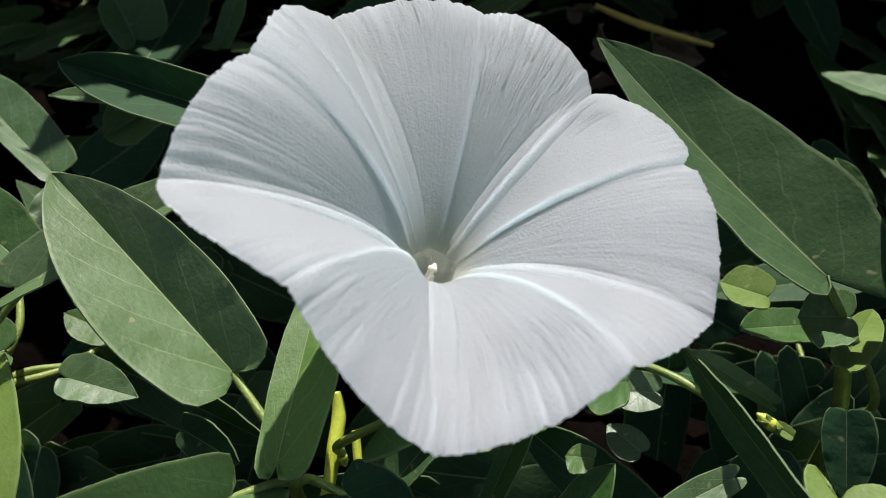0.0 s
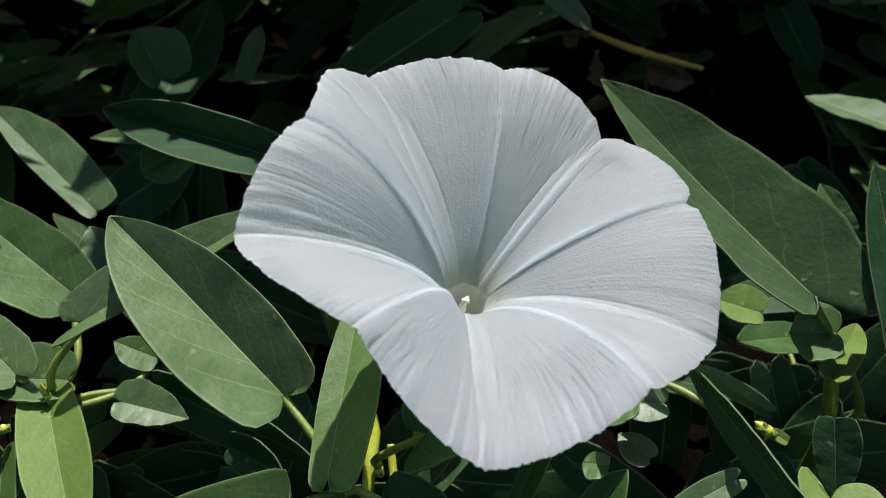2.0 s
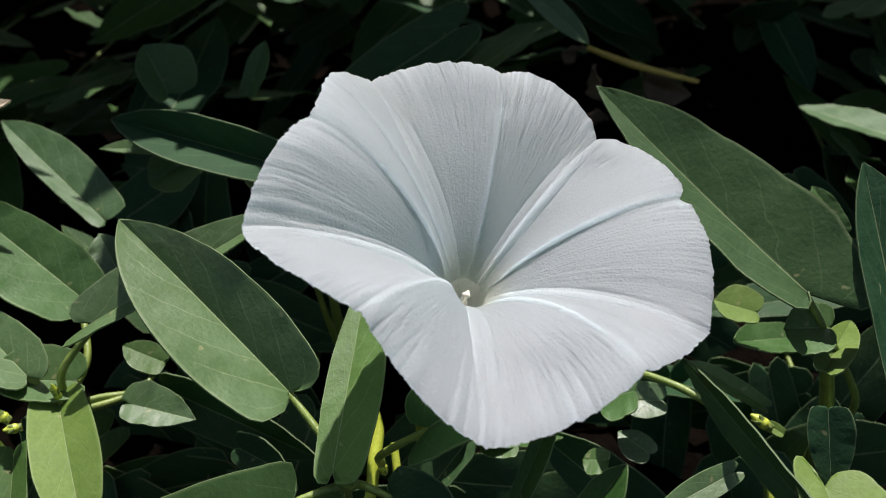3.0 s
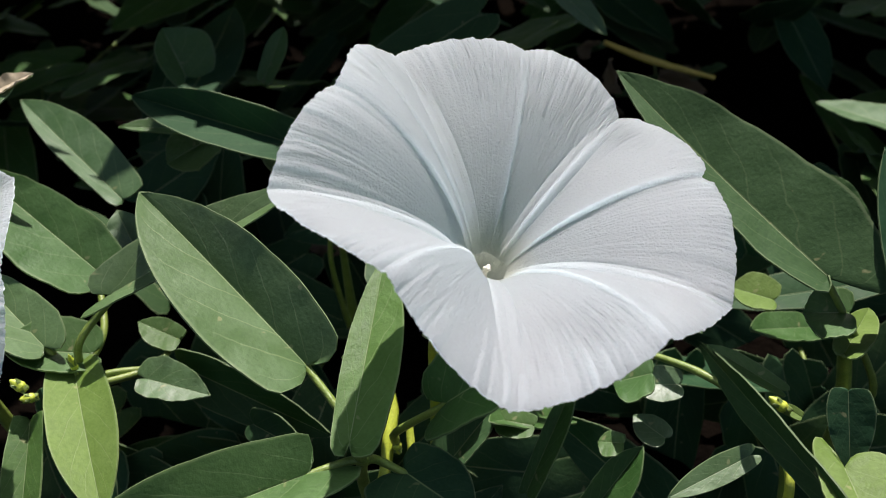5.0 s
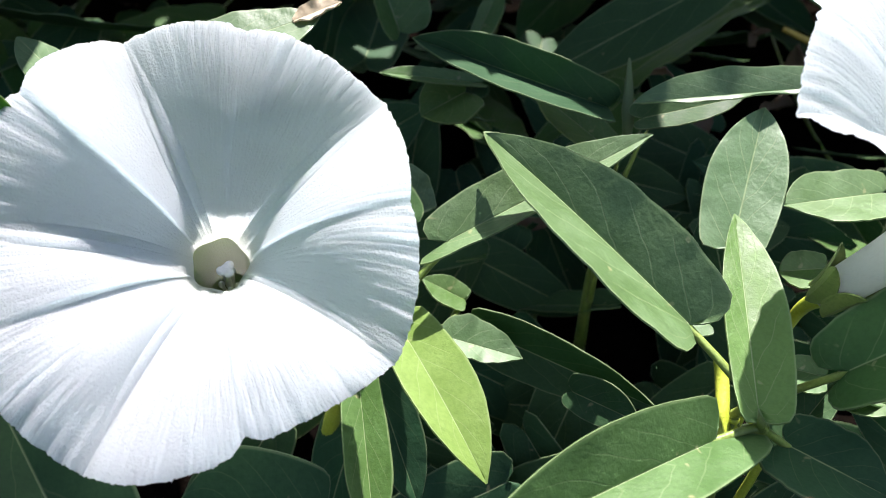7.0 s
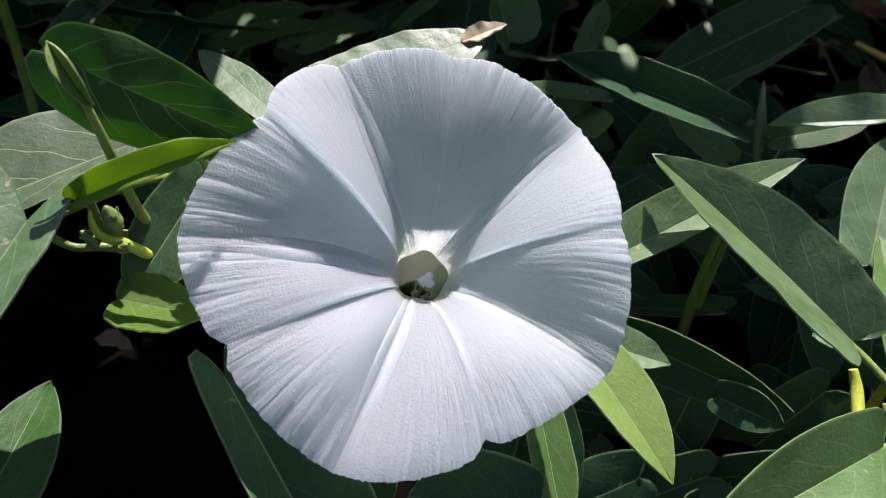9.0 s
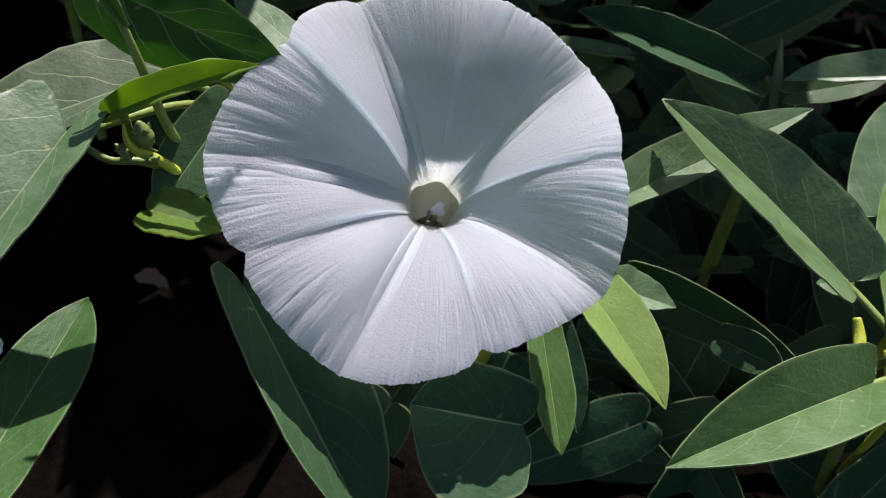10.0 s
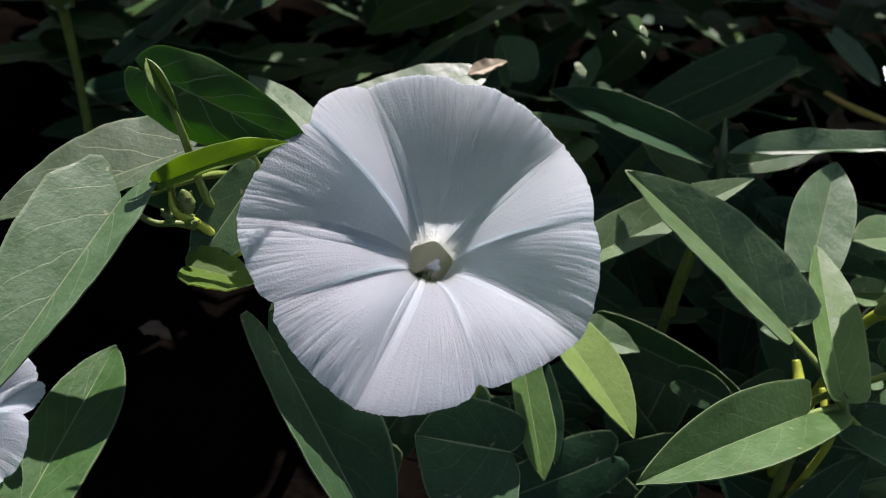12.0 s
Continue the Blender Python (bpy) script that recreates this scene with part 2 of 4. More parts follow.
def smooth_line(ctrl, count):
    """Points at even steps along a smooth curve through the 2D control points."""
    ctrl = np.array(ctrl, dtype=float)
    pts = []
    for i in range(len(ctrl) - 1):
        p0, p1, p2, p3 = ctrl[max(i - 1, 0)], ctrl[i], ctrl[i + 1], ctrl[min(i + 2, len(ctrl) - 1)]
        for t in np.linspace(0, 1, 12, endpoint=False):
            pts.append(0.5 * ((2 * p1) + (p2 - p0) * t + (2 * p0 - 5 * p1 + 4 * p2 - p3) * t * t + (3 * p1 - p0 - 3 * p2 + p3) * t ** 3))
    pts.append(ctrl[-1])
    pts = np.array(pts)
    run = np.concatenate([[0], np.cumsum(np.linalg.norm(np.diff(pts, axis=0), axis=1))])
    at = np.linspace(0, run[-1], count)
    return np.stack([np.interp(at, run, pts[:, k]) for k in (0, 1)], 1)


def half_outline(length, width, widest, lobe, count, taper=1.0, notch=0.24):
    """One side of an arrow-shaped leaf, from the notch at the stalk round the basal lobe to the tip."""
    w, u = width, widest
    f = lambda k: u + (1 - u) * k
    ctrl = [(0, 0.03 * w / length), (-lobe * 0.9, notch), (-lobe, 0.24 + notch), (-lobe * 0.55, 0.76), (u * 0.45, 0.95), (u, 1.0),
            (f(0.33), 0.90), (f(0.62), 0.66 * taper), (f(0.83), 0.36 * taper), (f(0.95), 0.13 * taper), (1.0, 0.0)]
    if lobe <= 0.001:
        ctrl = [(0, 0.03), (0.03, 0.35), (u * 0.5, 0.86)] + ctrl[5:]
    return smooth_line([(a * length, b * w) for a, b in ctrl], count)


def leaf_mesh(length, left, right, widest=0.3, lobe=0.12, fold=12.0, bend=0.0, curl=0.0, wave=0.0, seed=0, taper=1.0, rows=30, cols=6, notch=0.24):
    """A blade along +x, its upper face to +z, folded along the midrib, with rippled rims."""
    grid = np.zeros((rows, 2 * cols + 1, 3))
    uv = np.zeros((rows, 2 * cols + 1, 2))
    rise = math.tan(radians(fold))
    rng = np.random.RandomState(seed)
    ph = rng.uniform(0, 6.28, 6)
    q = np.linspace(0, 1, rows)
    for sign, w in ((1, left), (-1, right)):
        back = lobe if isinstance(lobe, float) else lobe[0 if sign > 0 else 1]
        edge = half_outline(length, w, widest, back, rows, taper, notch)
        turn = int(np.argmax(edge[:, 0] > 0.02 * length))
        rib = np.clip((q - q[turn] * 0.6) / (1 - q[turn] * 0.6), 0, 1) * length
        for c in range(cols + 1):
            v = c / cols
            j = cols + sign * c
            x = rib + (edge[:, 0] - rib) * v
            y = edge[:, 1] * v
            u = x / length
            full = max(left, right)
            z = y * rise + bend * length * 4 * u * (1 - u) - curl * y * y / full
            ripple = np.sin(u * 11 + ph[0] + sign) * 0.6 + np.sin(u * 23 + ph[1] + 2 * sign) * 0.4
            z = z + wave * full * ripple * v ** 2 * np.clip((1 - u) * 3, 0, 1)
            z = z + 0.012 * full * np.sin(u * 47 + ph[2] + v * 5) * v
            grid[:, j] = np.stack([x, sign * y, z], 1)
            uv[:, j, 0] = q
            uv[:, j, 1] = 0.5 + sign * v * 0.5
    blade = sheet(grid, uv, 0.00028)
    wide, count = 2 * cols + 1, rows * (2 * cols + 1)
    for edge in blade.edges:
        a, b = edge.vertices
        if a < 2 * count and b < 2 * count and a % count % wide == cols and b % count % wide == cols:
            edge.use_edge_sharp = True
    return blade


SEED = [0]


def leaf(vine, base, tip, up, left, right, widest=0.3, lobe=0.12, fold=12, bend=0.0, curl=0.0, wave=0.04, mat=None, stalk=None, label="", taper=1.0, notch=0.24):
    """A leaf of a vine, from the top of its stalk (base) to its tip, upper face towards up, all in cm."""
    SEED[0] += 1
    base, tip = Vector(base) * CM, Vector(tip) * CM
    x = (tip - base).normalized()
    z = Vector(up)
    z = (z - x * z.dot(x)).normalized()
    y = z.cross(x)
    length = (tip - base).length
    ob = part("leaf", leaf_mesh(length, left * CM, right * CM, widest, lobe, fold, bend, curl, wave, SEED[0], taper, notch=notch), mat or LEAF, vine, label)
    place = Matrix.Translation(base) @ Matrix((x, y, z)).transposed().to_4x4()
    ob.matrix_local = place
    steps = [0.0, 0.25, 0.5, 0.75, 0.96]
    part("midrib", tube([(length * u, 0, bend * length * 4 * u * (1 - u) - 0.00045) for u in steps], (0.00045, 0.00035, 0.00028, 0.0002, 0.0001), 6, 12), RIB, ob)
    if stalk is not None:
        end = place.inverted() @ (Vector(stalk) * CM)
        mid = end * 0.5 + Vector((-0.18 * end.length, 0, 0.05 * end.length))
        part("petiole", tube([(0.0006, 0, -0.0004), mid, end], (0.0006, 0.0007, 0.0009), 8, 12), STEM, ob)
    return ob


def vine_thing(label, group="vines"):
    return tagged(new("water_spinach_vine"), label, "vine", group)


def rod(parent, name, points, radii, mat, label=""):
    return part(name, tube([Vector(p) * CM for p in points], [r * CM for r in radii], 12, 24), mat, parent, label)


# ---- ground ----
def ground():
    xs = np.concatenate([np.linspace(-40, -0.6, 26), np.linspace(-0.5, 0.5, 150), np.linspace(0.6, 40, 26)])
    ys = np.concatenate([np.linspace(-40, -0.4, 24), np.linspace(-0.3, 0.7, 150), np.linspace(0.8, 40, 26)])
    gx, gy = np.meshgrid(xs, ys)
    gz = np.zeros_like(gx)
    for i in range(gx.shape[0]):
        for j in range(gx.shape[1]):
            x, y = gx[i, j], gy[i, j]
            if abs(x) < 0.7 and -0.5 < y < 0.9:
                gz[i, j] = 0.012 * noise.noise((x * 14, y * 14, 0)) + 0.006 * noise.noise((x * 50, y * 50, 3)) + 0.0025 * noise.noise((x * 130, y * 130, 7))
    verts = np.stack([gx, gy, gz], 2).reshape(-1, 3)
    c = len(xs)
    faces = [(i * c + j, i * c + j + 1, (i + 1) * c + j + 1, (i + 1) * c + j) for i in range(len(ys) - 1) for j in range(c - 1)]
    mesh = bpy.data.meshes.new("ground")
    mesh.from_pydata(verts.tolist(), [], faces)
    mesh.polygons.foreach_set("use_smooth", [True] * len(faces))
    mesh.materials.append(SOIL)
    tagged(new("ground", mesh), "crumbly soil under the vines, coloured near black for deep shade", "ground", kind="structure")


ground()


# ---- flowers ----
def corolla(vine, throat, axis, creases, neck, rise=2.3, flare=0.4, seed=0, cols=1440, belly=()):
    """A funnel of five fused petals, pleated along its creases. throat: where the funnel leaves the tube, in cm; creases: turn
    in degrees, radius and height of the rim in cm, how far the pleat stands up, depth of the notch, bulge of the rim and its
    lift up to the next one, step of the fold (the far side higher); neck: radius of the throat;
    belly: how far the blade after each crease arches up before its rim."""
    n = Vector(axis).normalized()
    e1 = Vector((1, 0, 0))
    e1 = (e1 - n * e1.dot(n)).normalized()
    e2 = n.cross(e1)
    frame_m = Matrix((e1, e2, n)).transposed().to_4x4()
    frame_m.translation = Vector(throat) * CM
    creases = sorted(creases)
    rows = 60
    grid, uv = np.zeros((rows, cols, 3)), np.zeros((rows, cols, 2))
    s = np.linspace(0, 1, rows)
    along = flare * s + (1 - flare) * s ** 1.5
    climb = 1 - (1 - s) ** rise
    swell = np.sin(math.pi * np.minimum(1, s * 1.05) ** 0.8)
    fold = np.sin(math.pi * np.clip(s, 0, 1) ** 0.62) + 0.25 * s * s
    seam = np.sin(math.pi * s ** 0.6)
    star = np.clip(1 - s / 0.30, 0, 1) ** 2
    puff = np.sin(math.pi * s ** 1.35)
    for j in range(cols):
        th = 360.0 * j / cols
        k = max([i for i, c in enumerate(creases) if c[0] <= th], default=len(creases) - 1)
        a, b = creases[k], creases[(k + 1) % len(creases)]
        span = (b[0] - a[0]) % 360
        t = ((th - a[0]) % 360) / span
        ease = t * t * (3 - 2 * t) * 0.35 + t * 0.65
        arch = 4 * t * (1 - t)
        rim_r = a[1] + (b[1] - a[1]) * ease + a[5] * (span / 36.0) * arch ** 0.8
        rim_z = a[2] + (b[2] - a[2]) * ease
        lift = a[6] * arch
        pleat = a[3] + (b[3] - a[3]) * (t if a[3] > b[3] else t ** 1.3)
        c, d = math.cos(radians(th)), math.sin(radians(th))
        step, rail = 0.0, np.zeros(rows)
        for c0 in creases:
            g = (th - c0[0] + 180) % 360 - 180
            gap = abs(g)
            rim_r -= c0[4] * max(0.0, 1 - gap / 4.0)
            step += c0[7] * max(-1.0, min(1.0, g / 0.9)) * math.exp(-gap / 10.0)
            if c0[3] < 0.001:
                # the puffed band along the middle of a petal, whose edges meet at its tip
                half = 1.0 + 9.5 * (1 - s) ** 1.2
                rail += 0.062 * np.clip(1 - (gap / half) ** 2, 0, 1) ** 0.7 - 0.026 * np.clip(1 - np.abs(gap - half - 0.6) / 0.9, 0, 1)
            else:
                rail += 0.022 * max(0.0, 1 - gap / 1.5)
        rip = noise.noise((c * 14, d * 14, seed)) * 0.6 + noise.noise((c * 42, d * 42, seed + 5)) * 0.4
        rim_r += 0.014 * noise.noise((c * 190, d * 190, seed + 3)) + 0.022 * noise.noise((c * 22, d * 22, seed + 9)) + 0.016 * noise.noise((c * 90, d * 90, seed))
        puffy = max(0.0, min(1.0, 0.45 + 1.6 * noise.noise((c * 2.3, d * 2.3, seed + 20))))
        crinkle = np.array([noise.noise((c * 50 + 1.2 * q, d * 50, q * 1.8 + seed)) * 0.017 * (0.10 + 0.90 * puffy) + noise.noise((c * 22, d * 22, q * 2.4 + seed)) * 0.008 for q in s])
        crinkle *= 1 + 1.2 * np.clip((s - 0.70) / 0.2, 0, 1)
        root = neck * (1 + 0.06 * math.cos(radians(5 * (th - creases[0][0]))) * star)
        r = root + (rim_r - neck) * along
        z = rim_z * climb + lift * s * s * (1.6 - 0.6 * s) + pleat * swell + step * fold + rail * seam
        if belly:
            z = z + belly[k] * puff * 4 * t ** 1.4 * (1 - t ** 1.4)
        z += rip * 0.045 * s ** 5 + crinkle * s * s * (1.25 - 0.35 * s) - 0.05 * s ** 18
        grid[:, j] = np.stack([r * c, r * d, z], 1) * CM
        uv[:, j, 0], uv[:, j, 1] = j / cols, 0.3 + 0.7 * s
    ob = part("corolla", sheet(grid, uv, 0.00022, wrap=True), PETAL, vine, "white pleated funnel with crinkled rim")
    ob.data.materials.append(PETAL_BACK)
    side = np.zeros(len(ob.data.polygons), dtype=np.int32)
    side[1:2 * (rows - 1) * cols:2] = 1
    ob.data.polygons.foreach_set("material_index", side)
    ob.matrix_local = frame_m
    return ob, frame_m


def floral_tube(flower, throat, foot, axis, neck, foot_r, inner):
    """The slim tube from the funnel down to the calyx, in cm."""
    a, f, n = Vector(throat), Vector(foot), Vector(axis).normalized()
    rows, cols = 26, 40
    grid, uv = np.zeros((rows, cols, 3)), np.zeros((rows, cols, 2))
    side = None
    for i in range(rows):
        s = i / (rows - 1)
        # from the foot up to the throat, leaving along the axis of the funnel
        c1, c2 = f + (a - f) * 0.4, a - n * (a - f).length * 0.35
        p = f * (1 - s) ** 3 + c1 * 3 * s * (1 - s) ** 2 + c2 * 3 * s * s * (1 - s) + a * s ** 3
        d = ((c1 - f) * (1 - s) ** 2 + (c2 - c1) * 2 * s * (1 - s) + (a - c2) * s * s).normalized()
        if side is None:
            side = d.orthogonal().normalized()
        side = (side - d * side.dot(d)).normalized()
        other = d.cross(side)
        r = foot_r + (neck * 1.10 - foot_r) * (s ** 0.6 * 0.8 + 0.2 * s ** 6)
        for j in range(cols):
            t = 2 * math.pi * j / cols
            rr = r * (1 + 0.03 * math.cos(5 * t) * s)
            q = p + (side * math.cos(t) + other * math.sin(t)) * rr
            grid[i, j] = q * CM
            uv[i, j] = (j / cols, 0.3 * s)
    ob = part("floral_tube", sheet(grid, uv, 0.00022, wrap=True), PETAL, flower, "white funnel tube, greenish inside")
    ob.data.materials.append(inner)
    for i in range(1, 2 * (rows - 1) * cols, 2):
        ob.data.polygons[i].material_index = 1
    return ob


def calyx(flower, foot, towards, girth, size=0.42):
    """Five pointed sepals that clasp the foot of the tube."""
    f, d = Vector(foot) * CM, Vector(towards).normalized()
    for k in range(5):
        m = leaf_mesh(size * 2.1 * CM, size * 0.52 * CM, size * 0.52 * CM, 0.42, 0.0, 28, 0.05, seed=k, rows=14, cols=3)
        ob = part("sepal", m, CALYX, flower)
        turn = Matrix.Rotation(2 * math.pi * k / 5, 4, "Z")
        ob.matrix_local = Matrix.Translation(f - d * 0.0012) @ d.to_track_quat("Z", "Y").to_matrix().to_4x4() @ turn @ pose((girth + 0.03) * CM, 0, 0, 0, -76, 0)
    return flower


def stamens(flower, throat, axis, foot, rise=0.2, knob=1.0):
    """A stigma knob and five anthers in the throat."""
    a, n = Vector(throat), Vector(axis).normalized()
    e = n.orthogonal().normalized()
    low = a + (Vector(foot) - a) * 0.55
    part("style", tube([low * CM, (a + n * rise) * CM], (0.0004, 0.0004), 8, 6), STAMEN, flower)
    bm = bmesh.new()
    for k, off in enumerate(((0, 0), (0.042, 0.015), (-0.035, 0.022), (0.0, -0.04))):
        ball = bmesh.ops.create_icosphere(bm, subdivisions=2, radius=(0.055 if k == 0 else 0.042) * knob * CM)["verts"]
        shift = (a + n * (rise + 0.02 * (k % 2)) + (e * off[0] + n.cross(e) * off[1]) * knob) * CM
        for v in ball:
            v.co = v.co * (1 + 0.15 * noise.noise(v.co * 3000)) + shift
    mesh = bpy.data.meshes.new("stigma")
    bm.to_mesh(mesh)
    bm.free()
    part("stigma", mesh, STAMEN, flower, "white knobbly stigma")
    for k in range(5):
        turn = Matrix.Rotation(2 * math.pi * k / 5 + 0.4, 3, n)
        out = turn @ e
        h = rise - 0.35 - 0.09 * k
        tip = a + n * h + out * 0.12
        part("filament", tube([(low + out * 0.08) * CM, tip * CM], (0.0003, 0.00025), 6, 6), STAMEN, flower)
        part("anther", tube([(tip - n * 0.10) * CM, (tip + n * 0.13) * CM], (0.0003, 0.0005, 0.0002), 8, 6), STAMEN, flower)


# ---- vines and leaves ----
centre = vine_thing("vine with pale arrow-shaped leaves between the two white flowers")
leaf(centre, (-2.89, 8.12, 6.55), (-6.09, 10.44, 8.21), (0.13, -0.45, 0.88), 1.02, 0.74, 0.31, fold=39, lobe=0.06, bend=0.02, mat=LEAF_GREY, stalk=(-1.84, 7.02, 5.65))
leaf(centre, (-2.03, 7.01, 6.13), (-1.89, 10.42, 7.09), (-0.05, -0.27, 0.96), 0.35, 0.60, 0.40, fold=11, lobe=0.09, mat=LEAF_FRESH, notch=0.12, stalk=(-1.84, 7.02, 5.65))
leaf(centre, (-2.62, 6.59, 5.79), (-5.99, 4.11, 6.03), (0.26, -0.26, 0.93), 0.66, 0.64, 0.40, fold=37, lobe=(0.17, 0.04), bend=0.03, mat=LEAF, stalk=(-1.84, 7.02, 5.65))
leaf(centre, (-0.60, 7.70, 6.29), (1.36, 7.49, 8.31), (-0.71, -0.25, 0.66), 0.78, 0.87, 0.45, fold=23.2, lobe=0.14, mat=LEAF_MID, stalk=(-1.62, 8.57, 4.39))
# one leaf in two: blade coloured dark for shade, then its sunlit base
leaf(centre, (-5.90, 10.06, 4.50), (-2.80, 8.85, 4.10), (0.05, -0.95, 0.28), 0.52, 0.56, 0.30, fold=12, lobe=0.06, mat=LEAF_SHADED, stalk=(-7.65, 9.25, 4.60))
# pale piece added for the sunlit base lobes of the dark blade
leaf(centre, (-6.33, 9.43, 4.75), (-5.12, 9.24, 4.60), (-0.05, -0.30, 0.95), 0.46, 0.40, 0.16, fold=20, lobe=(0.20, 0.14), notch=0.10, wave=0.10, mat=LEAF_GREY)
leaf(centre, (-4.22, 8.85, 4.30), (-3.18, 8.28, 4.30), (-0.05, -0.85, 0.50), 0.42, 0.34, 0.42, fold=14, mat=LEAF_SHADED)
leaf(centre, (-1.29, 7.29, 5.11), (-0.11, 6.37, 5.19), (-0.17, -0.13, 0.98), 0.58, 0.96, 0.44, fold=24, lobe=0.1, mat=LEAF_SHADED, stalk=(-1.84, 7.02, 5.65))
leaf(centre, (0.69, 7.58, 4.41), (1.40, 8.34, 6.32), (-0.52, -0.71, 0.47), 0.16, 0.27, 0.56, fold=25, lobe=0.03, mat=LEAF_MID)
leaf(centre, (-0.72, 8.39, 3.97), (0.15, 9.22, 4.76), (-0.32, -0.46, 0.83), 0.48, 0.32, 0.54, fold=22, mat=LEAF_SHADED)
leaf(centre, (-0.10, 9.23, 4.78), (-0.76, 9.43, 4.76), (-0.09, -0.23, 0.97), 0.51, 0.30, 0.46, fold=16, lobe=0.08, mat=LEAF)
leaf(centre, (0.78, 8.79, 4.69), (0.08, 9.00, 4.60), (-0.17, -0.20, 0.96), 0.38, 0.23, 0.52, fold=16, lobe=0.08, mat=LEAF)
leaf(centre, (2.77, 9.28, 5.58), (2.16, 9.35, 5.26), (-0.48, -0.20, 0.86), 0.57, 0.34, 0.55, fold=16, lobe=0.08, mat=LEAF)
leaf(centre, (2.33, 8.60, 4.56), (1.93, 8.72, 4.44), (-0.32, -0.16, 0.93), 0.34, 0.20, 0.54, fold=16, lobe=0.08, mat=LEAF)
leaf(centre, (-2.07, 9.60, 5.39), (-2.67, 9.63, 5.33), (-0.11, -0.24, 0.96), 0.33, 0.23, 0.48, fold=16, lobe=0.08, mat=LEAF)
left = vine_thing("leafy vine with yellow-green stems beside the open flower")
leaf(left, (-7.18, 8.67, 5.57), (-5.67, 5.99, 5.20), (0.01, -0.13, 0.99), 0.55, 0.53, 0.47, fold=28, lobe=0.05, bend=0.03, mat=LEAF_YOUNG, stalk=(-7.60, 9.30, 5.00))
leaf(left, (-6.49, 9.37, 6.82), (-3.34, 11.02, 8.11), (-0.17, -0.39, 0.91), 0.56, 0.42, 0.25, fold=27.2, lobe=(0.08, 0.16), mat=LEAF_GREY, stalk=(-7.15, 8.85, 5.35))
edge_spotted = leaf(left, (-8.37, 13.99, 5.75), (-11.71, 16.68, 6.79), (0.11, -0.24, 0.97), 0.41, 0.69, 0.45, fold=28, lobe=0.04, mat=LEAF_GREY)
leaf(left, (-7.54, 10.88, 6.10), (-10.29, 12.21, 7.57), (0.32, -0.32, 0.89), 1.11, 0.66, 0.23, fold=29.6, lobe=0.1, mat=LEAF, stalk=(-7.35, 9.00, 5.20))
leaf(left, (-7.17, 11.87, 5.70), (-7.77, 12.58, 6.38), (0.10, -0.40, 0.91), 0.46, 0.42, 0.42, fold=18, lobe=0.06, wave=0.14, mat=LEAF_GREY)
leaf(left, (-7.70, 8.85, 6.02), (-9.64, 10.30, 6.52), (0.11, -0.19, 0.98), 0.65, 0.50, 0.12, fold=32.8, mat=LEAF_GREY, stalk=(-7.60, 9.30, 4.80))
leaf(left, (-7.09, 9.16, 5.59), (-8.39, 8.71, 6.04), (0.37, -0.15, 0.92), 0.59, 0.60, 0.42, fold=24, mat=LEAF)
leaf(left, (-6.18, 10.72, 4.59), (-6.99, 10.82, 4.93), (0.33, -0.30, 0.89), 0.44, 0.27, 0.42, fold=22, lobe=0.04, mat=LEAF, stalk=(-7.65, 9.25, 4.60))
leaf(left, (-7.71, 7.86, 5.20), (-7.13, 5.58, 4.26), (0.00, -0.38, 0.92), 0.36, 0.33, 0.60, fold=28, lobe=0.04, mat=LEAF_MID)
leaf(left, (-7.72, 8.82, 4.76), (-6.66, 7.35, 2.88), (0.35, -0.63, 0.69), 0.46, 0.51, 0.48, fold=23.2, mat=LEAF_SHADED)
leaf(left, (-7.86, 5.04, 5.41), (-9.50, 4.97, 5.57), (0.10, -0.62, 0.78), 1.25, 0.75, 0.56, fold=20, lobe=0.1, mat=LEAF_SHADED)
leaf(left, (-12.20, 5.85, 6.55), (-9.70, 3.33, 4.55), (0.60, -0.62, 0.50), 0.91, 0.55, 0.51, fold=26, mat=LEAF_SHADED)
leaf(left, (-15.83, 3.31, 3.82), (-15.70, 7.35, 4.48), (0.12, -0.60, 0.79), 0.62, 0.80, 0.50, fold=20, mat=LEAF_MID)
upper = vine_thing("vine with a curled young leaf and buds behind the open flower")
leaf(upper, (-14.55, 5.95, 8.79), (-15.28, 2.33, 7.40), (0.11, -0.38, 0.92), 0.52, 1.00, 0.10, fold=24, lobe=(0.22, 0.12), mat=LEAF_GREY, stalk=(-12.90, 9.30, 6.60), notch=0.42)
leaf(upper, (-14.19, 8.33, 8.59), (-17.09, 6.33, 7.77), (-0.01, -0.37, 0.93), 0.45, 1.10, 0.33, fold=8, lobe=0.08, mat=LEAF_VEINED, stalk=(-12.90, 9.30, 6.60))
shone_through = leaf(upper, (-14.33, 7.54, 10.19), (-11.81, 7.60, 9.22), (-0.20, -0.86, 0.46), 0.64, 0.74, 0.20, fold=6, lobe=(0.20, 0.24), bend=0.03, curl=0.2, wave=0.06, mat=LEAF_LIT, notch=0.05)
leaf(upper, (-13.94, 6.25, 9.04), (-12.21, 7.21, 9.52), (0.05, -0.80, 0.60), 0.25, 0.13, 0.36, fold=36, lobe=(0.10, 0.12), bend=0.10, wave=0.26, mat=LEAF_GLOW, stalk=(-12.90, 9.20, 6.60))
leaf(upper, (-12.89, 7.64, 8.51), (-13.55, 6.15, 7.51), (0.25, -0.84, 0.48), 0.55, 0.50, 0.45, fold=14, mat=LEAF_SHADED, stalk=(-12.90, 9.30, 6.60))
